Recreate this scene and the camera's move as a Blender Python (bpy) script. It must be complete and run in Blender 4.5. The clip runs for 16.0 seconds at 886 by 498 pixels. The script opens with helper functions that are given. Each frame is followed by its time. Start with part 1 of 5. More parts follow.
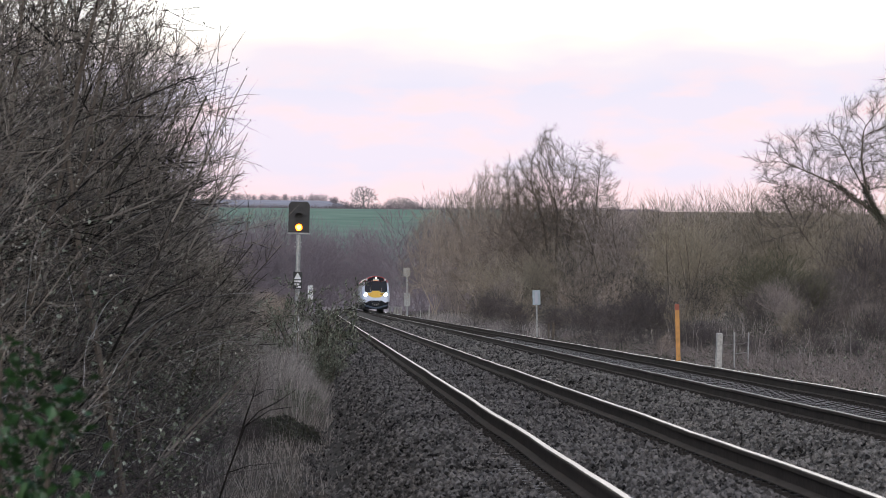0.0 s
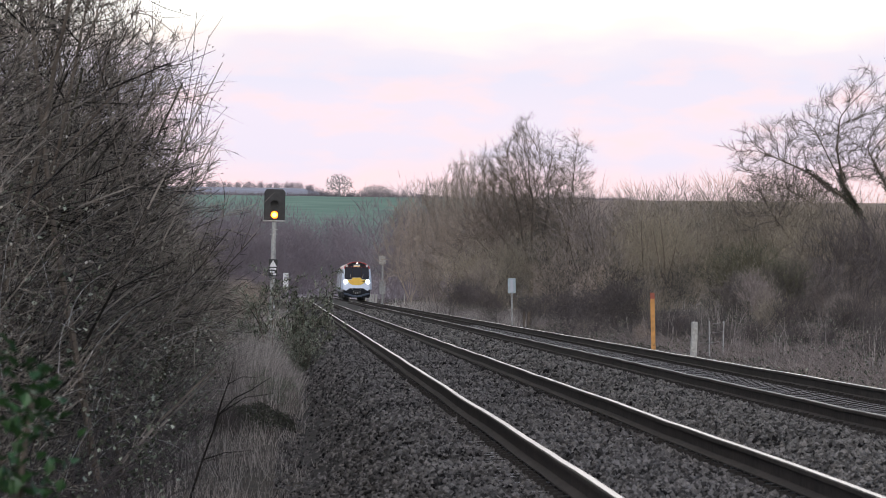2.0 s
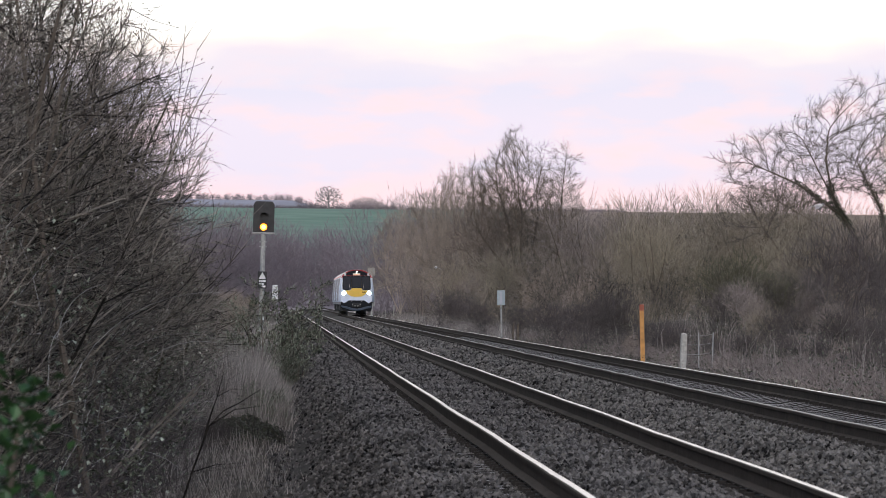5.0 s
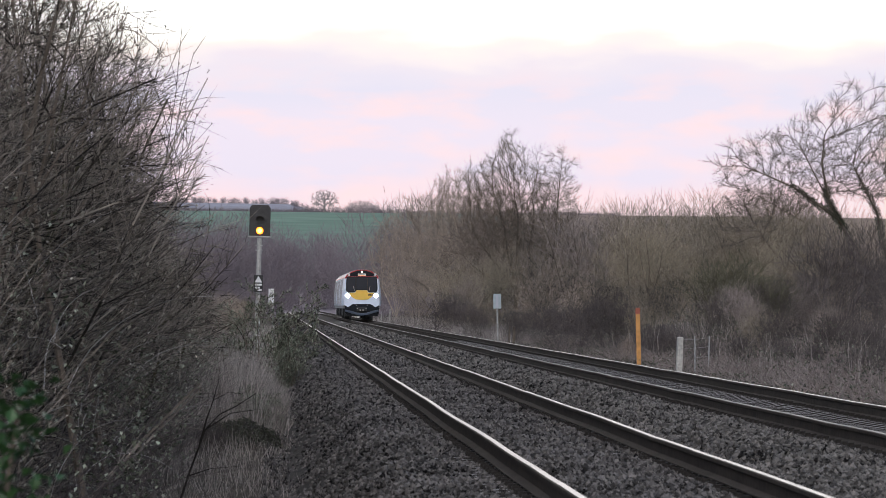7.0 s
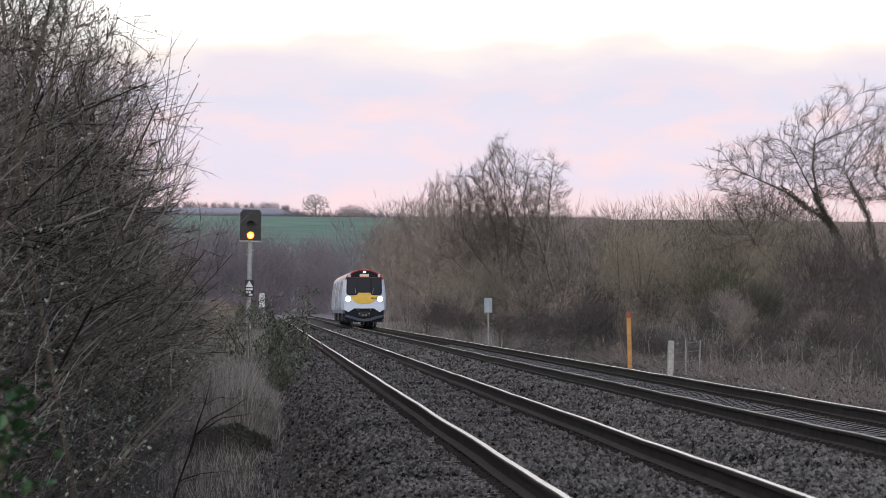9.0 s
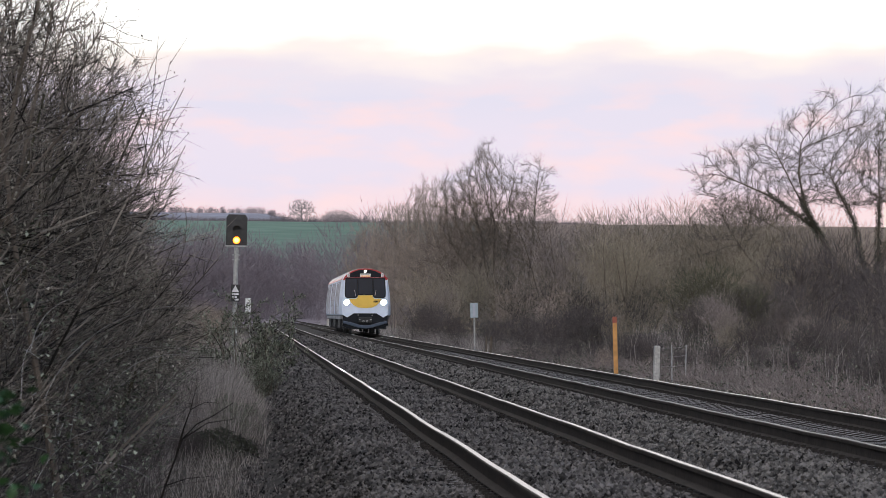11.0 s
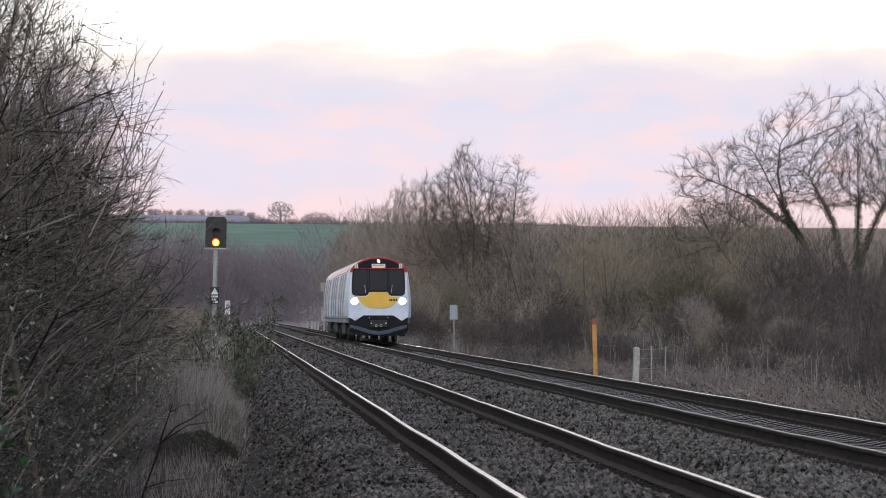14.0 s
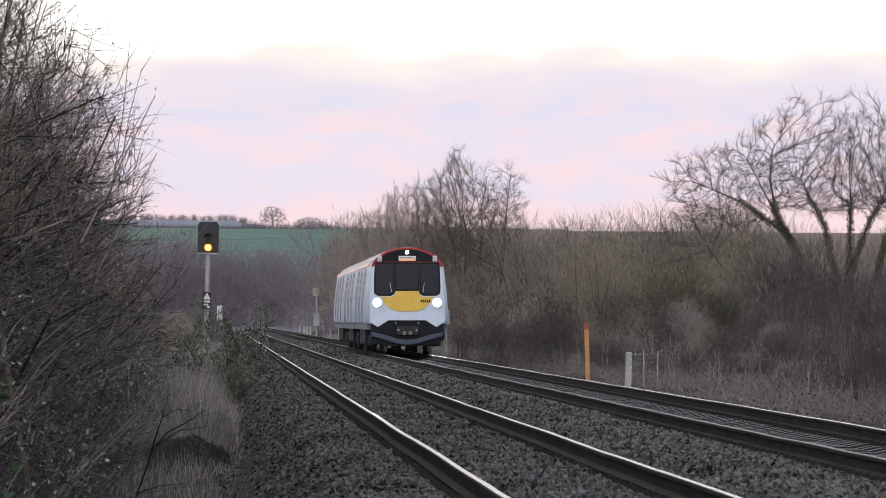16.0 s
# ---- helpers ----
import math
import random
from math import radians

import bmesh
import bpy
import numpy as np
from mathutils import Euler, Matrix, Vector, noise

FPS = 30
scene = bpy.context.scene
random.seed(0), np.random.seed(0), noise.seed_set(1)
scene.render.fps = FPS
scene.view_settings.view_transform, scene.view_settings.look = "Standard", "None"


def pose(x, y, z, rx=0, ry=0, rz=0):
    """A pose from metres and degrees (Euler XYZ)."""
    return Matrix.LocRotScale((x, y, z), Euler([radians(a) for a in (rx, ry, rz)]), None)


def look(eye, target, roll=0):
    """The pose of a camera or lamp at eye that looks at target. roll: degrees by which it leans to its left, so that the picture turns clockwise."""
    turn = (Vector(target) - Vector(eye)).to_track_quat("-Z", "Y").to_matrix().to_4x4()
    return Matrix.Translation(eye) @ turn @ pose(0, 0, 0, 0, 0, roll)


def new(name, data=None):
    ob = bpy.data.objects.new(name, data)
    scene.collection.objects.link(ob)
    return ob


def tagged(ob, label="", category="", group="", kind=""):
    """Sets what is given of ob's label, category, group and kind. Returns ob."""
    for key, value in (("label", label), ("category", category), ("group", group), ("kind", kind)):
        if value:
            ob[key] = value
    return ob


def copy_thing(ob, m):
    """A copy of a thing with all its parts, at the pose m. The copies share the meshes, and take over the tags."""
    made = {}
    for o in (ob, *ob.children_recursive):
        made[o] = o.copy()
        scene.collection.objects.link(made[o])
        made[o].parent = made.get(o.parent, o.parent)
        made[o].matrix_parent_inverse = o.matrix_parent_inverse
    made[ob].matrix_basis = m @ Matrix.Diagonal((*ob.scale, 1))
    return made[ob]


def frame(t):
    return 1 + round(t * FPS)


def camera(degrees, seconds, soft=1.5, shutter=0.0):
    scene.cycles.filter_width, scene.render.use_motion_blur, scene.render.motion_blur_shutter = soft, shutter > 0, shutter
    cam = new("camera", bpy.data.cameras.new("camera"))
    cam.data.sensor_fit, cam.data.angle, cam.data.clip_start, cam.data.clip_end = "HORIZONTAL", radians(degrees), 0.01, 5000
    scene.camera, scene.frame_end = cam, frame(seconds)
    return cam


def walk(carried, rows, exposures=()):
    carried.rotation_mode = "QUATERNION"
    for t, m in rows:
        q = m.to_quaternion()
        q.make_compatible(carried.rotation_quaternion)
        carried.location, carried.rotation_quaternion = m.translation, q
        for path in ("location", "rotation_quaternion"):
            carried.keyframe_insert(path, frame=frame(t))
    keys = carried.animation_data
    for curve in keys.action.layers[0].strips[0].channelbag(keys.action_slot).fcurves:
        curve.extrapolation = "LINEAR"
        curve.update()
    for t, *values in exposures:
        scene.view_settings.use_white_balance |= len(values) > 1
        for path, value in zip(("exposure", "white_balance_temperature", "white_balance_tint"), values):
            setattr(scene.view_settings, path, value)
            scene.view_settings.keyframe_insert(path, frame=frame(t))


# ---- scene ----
FOCUS = 10000.0   # focal length over one picture unit, 1568 across
EYE = (0.0, 0.0, 1.15)
cam = camera(math.degrees(2 * math.atan(784 / FOCUS)), 16.0, soft=0.85)
# seconds, swing left, swing up (both over FOCUS), roll in degrees
PAN = [(0.0, 147.5, -22.2, 0.124), (0.5, 133.5, -26.2, 0.239), (1.0, 125.8, -39.0, 0.285), (1.5, 119.7, -40.0, 0.248),
       (2.0, 104.0, -43.3, 0.311), (2.5, 97.4, -39.6, 0.326), (3.0, 103.7, -41.3, 0.41), (3.5, 105.6, -38.3, 0.232),
       (4.0, 101.3, -36.9, 0.246), (4.5, 90.5, -27.7, 0.253), (7.0, 78.2, -15.7, 0.22), (7.5, 73.6, -14.1, 0.208),
       (8.0, 69.9, -11.6, 0.148), (10.5, 50.7, -2.5, 0.111), (11.0, 37.3, 0.7, 0.128), (11.5, 29.2, 3.5, 0.089),
       (12.0, 23.0, 6.9, 0.041), (12.5, 16.8, 9.7, 0.056), (13.0, 10.3, 11.2, 0.078), (13.5, 5.2, 9.5, 0.069),
       (14.0, 0.8, 4.2, 0.02), (14.5, 0.0, 0.0, 0.0), (15.0, -1.6, -3.3, 0.04), (15.5, -4.2, 0.9, 0.122), (16.0, -13.0, 13.0, 0.0)]
cam.data.dof.use_dof, cam.data.dof.focus_distance, cam.data.dof.aperture_fstop = True, 190.0, 20.0
walk(cam, [(t, look(EYE, (EYE[0] - 1000 * a / FOCUS, EYE[1] + 1000, EYE[2] + 1000 * (114 + b) / FOCUS), r)) for t, a, b, r in PAN],
     [(0.0, -0.20), (4.5, -0.21), (8.0, -0.29), (11.0, -0.33), (16.0, -0.33)])

# ---------------------------------------------------------------- light: dusk, soft sky, the sun gone down behind thin cloud
world = bpy.data.worlds.new("dusk_sky")
scene.world = world
world.use_nodes = True
wn = world.node_tree
wn.nodes.clear()
sky = wn.nodes.new("ShaderNodeTexSky")
sky.sky_type, sky.sun_disc = "NISHITA", False
sky.sun_elevation, sky.sun_rotation = radians(40), radians(190)
sky.dust_density, sky.air_density, sky.ozone_density = 1.5, 0.9, 0.8
bg = wn.nodes.new("ShaderNodeBackground")
bg.inputs["Strength"].default_value = 0.15
wo = wn.nodes.new("ShaderNodeOutputWorld")
wn.links.new(sky.outputs[0], bg.inputs[0])
wn.links.new(bg.outputs[0], wo.inputs[0])
sun_data = bpy.data.lights.new("sun", "SUN")
sun_data.energy, sun_data.angle, sun_data.color = 0.9, radians(60), (0.96, 0.94, 0.99)
sun = new("sun", sun_data)
sun.matrix_world = look((0, 0, 50), (-math.sin(radians(190)) * 100, -math.cos(radians(190)) * 100, 50 - 100 * math.tan(radians(36))))


# ---------------------------------------------------------------- materials
def material(name, colour, rough=0.8, metal=0.0, grain=8.0, spread=0.25, stain=0.6, bump=0.0, per_object=0.0, per_island=0.0, second=None, emit=None, power=0.0, rare=0.0):
    """Two scales of variation over a base colour, with relief."""
    m = bpy.data.materials.new(name)
    m.use_nodes = True
    nt = m.node_tree
    b = nt.nodes["Principled BSDF"]
    b.inputs["Roughness"].default_value, b.inputs["Metallic"].default_value = rough, metal
    b.inputs["Specular IOR Level"].default_value = 0.12 if rough >= 0.85 else 0.5
    tc = nt.nodes.new("ShaderNodeTexCoord")
    fine, broad = nt.nodes.new("ShaderNodeTexNoise"), nt.nodes.new("ShaderNodeTexNoise")
    fine.inputs["Scale"].default_value, fine.inputs["Detail"].default_value = grain, 4
    broad.inputs["Scale"].default_value, broad.inputs["Detail"].default_value = grain * 0.09, 3
    for n in (fine, broad):
        nt.links.new(tc.outputs["Object"], n.inputs["Vector"])
    total = nt.nodes.new("ShaderNodeMath")
    total.operation = "MULTIPLY_ADD"
    nt.links.new(broad.outputs["Fac"], total.inputs[0])
    total.inputs[1].default_value = stain
    nt.links.new(fine.outputs["Fac"], total.inputs[2])
    last = total
    for amount, node, socket in ((per_object, "ShaderNodeObjectInfo", "Random"), (per_island, "ShaderNodeNewGeometry", "Random Per Island")):
        if amount:
            info, add = nt.nodes.new(node), nt.nodes.new("ShaderNodeMath")
            add.operation = "MULTIPLY_ADD"
            nt.links.new(info.outputs[socket], add.inputs[0])
            add.inputs[1].default_value = amount
            nt.links.new(last.outputs[0], add.inputs[2])
            last = add
    middle = 0.5 + 0.5 * stain + 0.5 * per_object + 0.5 * per_island
    span = nt.nodes.new("ShaderNodeMapRange")
    width = 0.22 + 0.5 * (per_object + per_island)
    span.inputs["From Min"].default_value, span.inputs["From Max"].default_value = middle - width, middle + width
    nt.links.new(last.outputs[0], span.inputs["Value"])
    ramp = nt.nodes.new("ShaderNodeValToRGB")
    dark = tuple(c * (1 - spread) for c in colour)
    light = second or tuple(min(1, c * (1 + spread)) for c in colour)
    ramp.color_ramp.elements[0].color, ramp.color_ramp.elements[1].color = (*dark, 1), (*light, 1)
    ramp.color_ramp.elements[0].position = rare
    nt.links.new(span.outputs[0], ramp.inputs[0])
    nt.links.new(ramp.outputs[0], b.inputs["Base Color"])
    if bump:
        bp = nt.nodes.new("ShaderNodeBump")
        bp.inputs["Strength"].default_value, bp.inputs["Distance"].default_value = min(1.0, bump), 0.02
        nt.links.new(fine.outputs["Fac"], bp.inputs["Height"])
        nt.links.new(bp.outputs[0], b.inputs["Normal"])
    if emit:
        b.inputs["Emission Color"].default_value, b.inputs["Emission Strength"].default_value = (*emit, 1), power
    return m


GROUND = material("rough_winter_ground", (0.06, 0.05, 0.038), 0.95, grain=3.0, spread=0.4, bump=0.5)
# Wheat green made lighter and bluer to include the haze over the distance.
FIELD = material("winter_wheat_field", (0.135, 0.25, 0.19), 0.95, grain=0.05, spread=0.25, second=(0.17, 0.29, 0.22))
BED = material("ballast_bed", (0.045, 0.04, 0.036), 0.95, grain=9.0, spread=0.4, bump=0.8)
FALLOW = material("bare_brown_hillside", (0.25, 0.185, 0.145), 0.95, grain=0.05, spread=0.3)
GRIMY_STONE = material("grimy_dark_ballast_stone", (0.05, 0.045, 0.042), 0.9, grain=4.0, spread=0.8, stain=1.2, per_island=1.2, second=(0.235, 0.218, 0.205), rare=0.12)
STONE = material("ballast_stone", (0.055, 0.049, 0.044), 0.9, grain=4.0, spread=0.8, stain=1.4, per_island=1.4, second=(0.27, 0.25, 0.228), rare=0.08)
STEEL_TOP = material("polished_rail_head", (0.35, 0.315, 0.31), 0.37, 1.0, grain=3.0, spread=0.15)
RUST = material("rusty_rail_side", (0.038, 0.028, 0.023), 0.85, 0.0, grain=14.0, spread=0.4, bump=0.3)
# Sky-lit tops and shaded sides of the sleepers are set in these two colours.
SLEEPER = material("weathered_concrete_lit_top", (0.27, 0.26, 0.255), 0.9, grain=10.0, spread=0.3, per_object=0.4)
SLEEPER_SIDE = material("shaded_sleeper_concrete", (0.04, 0.036, 0.033), 0.95, grain=12.0, spread=0.4)
# Rail head copies; each far rail's sky reflection is put into its colour.
STEEL_BRIGHT = material("bright_reflecting_rail_head", (0.50, 0.455, 0.44), 0.36, 1.0, grain=3.0, spread=0.1)
STEEL_DULL = material("dull_rail_head", (0.20, 0.185, 0.17), 0.5, 0.7, grain=3.0, spread=0.25)
for steel in (STEEL_TOP, STEEL_BRIGHT):
    b_ = steel.node_tree.nodes["Principled BSDF"]
    b_.inputs["Coat Weight"].default_value, b_.inputs["Coat Roughness"].default_value = 0.14, 0.025
TWIG = material("bare_hawthorn_twig", (0.055, 0.046, 0.039), 0.85, grain=5.0, spread=0.7, per_object=0.3, per_island=1.5, second=(0.47, 0.41, 0.35), rare=0.28)
DARK_TWIG = material("dark_grey_brown_twig", (0.085, 0.068, 0.058), 0.9, grain=3.0, spread=0.4, per_island=0.8, second=(0.19, 0.155, 0.13))
# Pale grey here is haze mixed into the field oaks' twig colour.
HAZE_TWIG = material("haze_pale_distant_twig", (0.33, 0.30, 0.305), 0.9, grain=1.0, spread=0.25, per_island=0.6)
# The wooded ridge has its blue haze painted in as base colour.
RIDGE = material("haze_blue_wooded_ridge", (0.20, 0.21, 0.27), 0.95, grain=0.08, spread=0.2)
DEAD_BARK = material("blackened_dead_bark", (0.025, 0.021, 0.018), 0.9, grain=9.0, spread=0.4, bump=0.4)
OLIVE_STEM = material("dark_olive_stem", (0.075, 0.072, 0.048), 0.9, grain=3.0, spread=0.4, per_object=0.3, per_island=0.9, second=(0.19, 0.18, 0.115))
MOSSY_BARK = material("mossy_green_brown_bark", (0.06, 0.06, 0.036), 0.9, grain=9.0, spread=0.5, bump=0.5, second=(0.13, 0.115, 0.075))
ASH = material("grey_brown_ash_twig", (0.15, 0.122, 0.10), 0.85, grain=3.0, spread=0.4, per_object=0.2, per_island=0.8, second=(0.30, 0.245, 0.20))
BARK = material("grey_brown_bark", (0.15, 0.122, 0.098), 0.9, grain=6.0, spread=0.4, bump=0.5, per_object=0.3)
SCRUB = material("brown_scrub_twig", (0.365, 0.305, 0.26), 0.9, grain=2.0, spread=0.6, per_object=0.8, per_island=1.2, second=(0.60, 0.49, 0.40))
SCRUB_RED = material("reddish_bramble_stem", (0.285, 0.238, 0.22), 0.9, grain=2.0, spread=0.6, per_object=0.5, per_island=1.2, second=(0.50, 0.42, 0.375))
SCRUB_OLIVE = material("olive_brown_scrub_twig", (0.28, 0.235, 0.18), 0.9, grain=2.0, spread=0.6, per_object=0.5, per_island=1.2, second=(0.47, 0.40, 0.30))
BRAMBLE = material("dark_bramble_stem", (0.085, 0.072, 0.068), 0.9, grain=3.0, spread=0.4, per_object=0.3, per_island=0.9, second=(0.20, 0.17, 0.16))
# Twig brown paled towards purple-grey, so the far wood carries its distance haze.
WOOD = material("hazed_purple_birch_twig", (0.25, 0.21, 0.225), 0.9, grain=0.6, spread=0.3, per_object=0.6, per_island=0.4, second=(0.35, 0.30, 0.32))
OLD_LEAF = material("withered_pale_leaf", (0.22, 0.19, 0.13), 0.6, grain=4.0, spread=0.6, per_island=1.1, second=(0.66, 0.62, 0.52))
LEAF = material("dull_green_leaf", (0.075, 0.095, 0.045), 0.6, grain=4.0, spread=0.45, per_island=0.8, second=(0.52, 0.55, 0.42), rare=0.25)
DARK_LEAF = material("dark_bramble_leaf", (0.035, 0.042, 0.027), 0.6, grain=8.0, spread=0.4, per_island=0.9, second=(0.13, 0.14, 0.09))
IVY = material("glossy_ivy_leaf", (0.03, 0.085, 0.025), 0.4, grain=8.0, spread=0.4, per_island=0.6, second=(0.06, 0.14, 0.045))
DRY_GRASS = material("dry_straw_grass", (0.18, 0.158, 0.142), 0.9, grain=2.0, spread=0.6, per_island=1.4, second=(0.68, 0.605, 0.55), rare=0.1)
PALE_CANE = material("bleached_bramble_cane", (0.30, 0.28, 0.26), 0.6, grain=3.0, spread=0.5, per_island=0.8, second=(0.72, 0.69, 0.66))
GALVANISED = material("weathered_galvanised_post", (0.42, 0.41, 0.39), 0.6, 0.2, grain=9.0, spread=0.35)
BLACK = material("matt_black_paint", (0.032, 0.03, 0.03), 0.55, grain=6.0, spread=0.3)
WHITE = material("white_enamel", (0.75, 0.75, 0.74), 0.45, grain=7.0, spread=0.12)
AMBER = material("lit_amber_lens", (0.9, 0.30, 0.03), 0.3, emit=(1.0, 0.19, 0.01), power=6.0)
AMBER_CORE = material("hot_amber_lens_middle", (0.9, 0.5, 0.1), 0.3, emit=(1.0, 0.50, 0.11), power=7.0)
ORANGE = material("orange_marker_paint", (0.60, 0.29, 0.085), 0.6, grain=9.0, spread=0.2)
RED_CAP = material("red_marker_cap", (0.36, 0.10, 0.06), 0.6, grain=9.0, spread=0.2)
CONCRETE = material("pale_lichened_concrete", (0.46, 0.44, 0.40), 0.9, grain=14.0, spread=0.35, bump=0.4)
BLUE_GREY = material("blue_grey_cabinet_paint", (0.36, 0.42, 0.45), 0.5, grain=6.0, spread=0.15)
TRAIN_WHITE = material("white_train_paint", (0.71, 0.78, 0.91), 0.35, grain=3.0, spread=0.06)
TRAIN_RED = material("red_train_paint", (0.42, 0.025, 0.03), 0.35, grain=3.0, spread=0.1)
TRAIN_ROOF = material("grey_pink_roof_paint", (0.55, 0.44, 0.43), 0.5, grain=3.0, spread=0.15)
TRAIN_BLACK = material("black_train_front", (0.012, 0.014, 0.020), 0.3, grain=3.0, spread=0.2)
TRAIN_BLACK.node_tree.nodes["Principled BSDF"].inputs["Specular IOR Level"].default_value = 0.15
TRAIN_YELLOW = material("warning_yellow_panel", (0.86, 0.55, 0.09), 0.4, grain=3.0, spread=0.06)
TRAIN_DARK = material("dirty_underframe", (0.035, 0.035, 0.037), 0.8, grain=8.0, spread=0.4)
TRAIN_SKIRT = material("dark_slate_skirt_paint", (0.05, 0.072, 0.11), 0.5, grain=4.0, spread=0.2)
TRAIN_GREY = material("grey_sole_bar", (0.36, 0.35, 0.36), 0.7, grain=5.0, spread=0.25)
PANE = material("dark_tinted_glass", (0.024, 0.032, 0.050), 0.05, grain=2.0, spread=0.1)
PANE.node_tree.nodes["Principled BSDF"].inputs["Specular IOR Level"].default_value = 0.2
# Pale blue-grey base stands for sky reflected in the carriage side windows.
SIDE_PANE = material("sky_pale_side_glass", (0.42, 0.43, 0.48), 0.3, 0.0, grain=2.0, spread=0.1)
HEADLIGHT = material("lit_headlight_lens", (1, 1, 1), 0.2, emit=(0.88, 0.94, 1.0), power=1800.0)
MARKER = material("lit_warm_marker_lens", (1, 0.95, 0.8), 0.2, emit=(1.0, 0.86, 0.62), power=22.0)
DISPLAY = material("lit_amber_display", (0.3, 0.15, 0.05), 0.4, emit=(1.0, 0.5, 0.25), power=0.9)
FEATHER = material("grey_wing_feather", (0.42, 0.40, 0.40), 0.8, grain=20.0, spread=0.4)
FEATHER_PALE = material("pale_breast_feather", (0.70, 0.67, 0.65), 0.8, grain=20.0, spread=0.2)


# ---------------------------------------------------------------- mesh helpers
def mesh_of(name, verts, faces, mat, smooth=False):
    me = bpy.data.meshes.new(name)
    me.from_pydata(verts, [], faces)
    mats = mat if isinstance(mat, (list, tuple)) else [mat]
    for m in mats:
        me.materials.append(m)
    if smooth:
        me.polygons.foreach_set("use_smooth", [True] * len(me.polygons))
    me.update()
    return me


def part(name, bm, mat, parent=None, label=""):
    me = bpy.data.meshes.new(name)
    bmesh.ops.recalc_face_normals(bm, faces=bm.faces)
    bm.to_mesh(me)
    bm.free()
    me.materials.append(mat)
    ob = new(name, me)
    ob.parent = parent
    return tagged(ob, label)


def empty(name, m=None):
    ob = new(name)
    ob.empty_display_size = 0.2
    if m is not None:
        ob.matrix_basis = m
    return ob


def box(bm, x0, x1, y0, y1, z0, z1, bevel=0.0):
    out = bmesh.ops.create_cube(bm, size=1)
    vs = out["verts"]
    bmesh.ops.scale(bm, verts=vs, vec=(x1 - x0, y1 - y0, z1 - z0))
    bmesh.ops.translate(bm, verts=vs, vec=((x0 + x1) / 2, (y0 + y1) / 2, (z0 + z1) / 2))
    if bevel:
        es = list({e for v in vs for e in v.link_edges})
        bmesh.ops.bevel(bm, geom=es, offset=bevel, segments=2, affect="EDGES", profile=0.5)
    return bm


def rod(bm, a, b, r0, r1=None, n=10):
    a, b = Vector(a), Vector(b)
    r1 = r0 if r1 is None else r1
    m = Matrix.Translation((a + b) / 2) @ (b - a).to_track_quat("Z", "Y").to_matrix().to_4x4()
    bmesh.ops.create_cone(bm, cap_ends=True, segments=n, radius1=r0, radius2=r1, depth=(b - a).length, matrix=m)
    return bm


def slab(bm, outline, y0, y1, bevel=0.0):
    """A plate with an outline in x, z, from y0 to y1."""
    front = [bm.verts.new((x, y0, z)) for x, z in outline]
    back = [bm.verts.new((x, y1, z)) for x, z in outline]
    fs = [bm.faces.new(front), bm.faces.new(back[::-1])]
    n = len(outline)
    for i in range(n):
        fs.append(bm.faces.new((front[i], back[i], back[(i + 1) % n], front[(i + 1) % n])))
    bmesh.ops.recalc_face_normals(bm, faces=fs)
    if bevel:
        bmesh.ops.bevel(bm, geom=list(fs[0].edges), offset=bevel, segments=2, affect="EDGES", profile=0.5)
    return bm


def mirror(points):
    """Closes a half outline that runs from the top middle to the bottom middle on the +x side."""
    return points + [(-x, z) for x, z in reversed(points) if abs(x) > 1e-6]


# ---------------------------------------------------------------- the lie of the land
SLOPE = 0.0375


def line_x(y):
    """The middle of the nearer track."""
    return 2.6 - SLOPE * y


HEADING = math.degrees(math.atan(SLOPE))
FAR = 3.65     # from one track's middle to the other's


def smooth(a, b, v):
    v = min(1, max(0, (v - a) / (b - a)))
    return v * v * (3 - 2 * v)


def height(x, y):
    o = x - line_x(y)
    n1 = noise.noise((x * 0.35, y * 0.12, 0.3))
    n2 = noise.noise((x * 1.7, y * 0.7, 5.3))
    toe = 0.35 * noise.noise((y * 0.16, 3.1, 0.0)) * (o < -1.0)
    o += toe * smooth(-1.45, -2.3, o)
    if o < -1.45:
        z = -0.20 - 0.74 * smooth(-1.45, -2.5, o) + (0.06 * n1 + 0.03 * n2) * smooth(-1.45, -2.3, o)
        z += 0.5 * smooth(-5, -12, o)
    elif o > FAR + 1.75:
        z = -0.20 - 0.32 * smooth(FAR + 1.75, FAR + 2.6, o) + (0.05 * n1 + 0.03 * n2) * smooth(FAR + 1.9, FAR + 3, o)
        z += 0.6 * smooth(FAR + 4, FAR + 16, o)
    else:
        z = -0.21 + 0.012 * n2 + 0.10 * smooth(0.75, 0.0, abs(o - FAR / 2)) - 0.12 * smooth(1.05, 0.88, abs(o - FAR)) + 0.06 * smooth(0.88, 1.02, abs(o - FAR)) * smooth(1.75, 1.4, abs(o - FAR))
    z *= 1 - smooth(830, 940, y)
    rise = smooth(880, 1750, y)
    z += rise * (29.0 - 0.006 * (x + 60) + 1.5 * noise.noise((x * 0.004, y * 0.003, 2.0)))
    z -= 12 * smooth(1800, 3000, y)
    z += 47 * smooth(2300, 3600, y) * smooth(-40, -125, x)
    return z


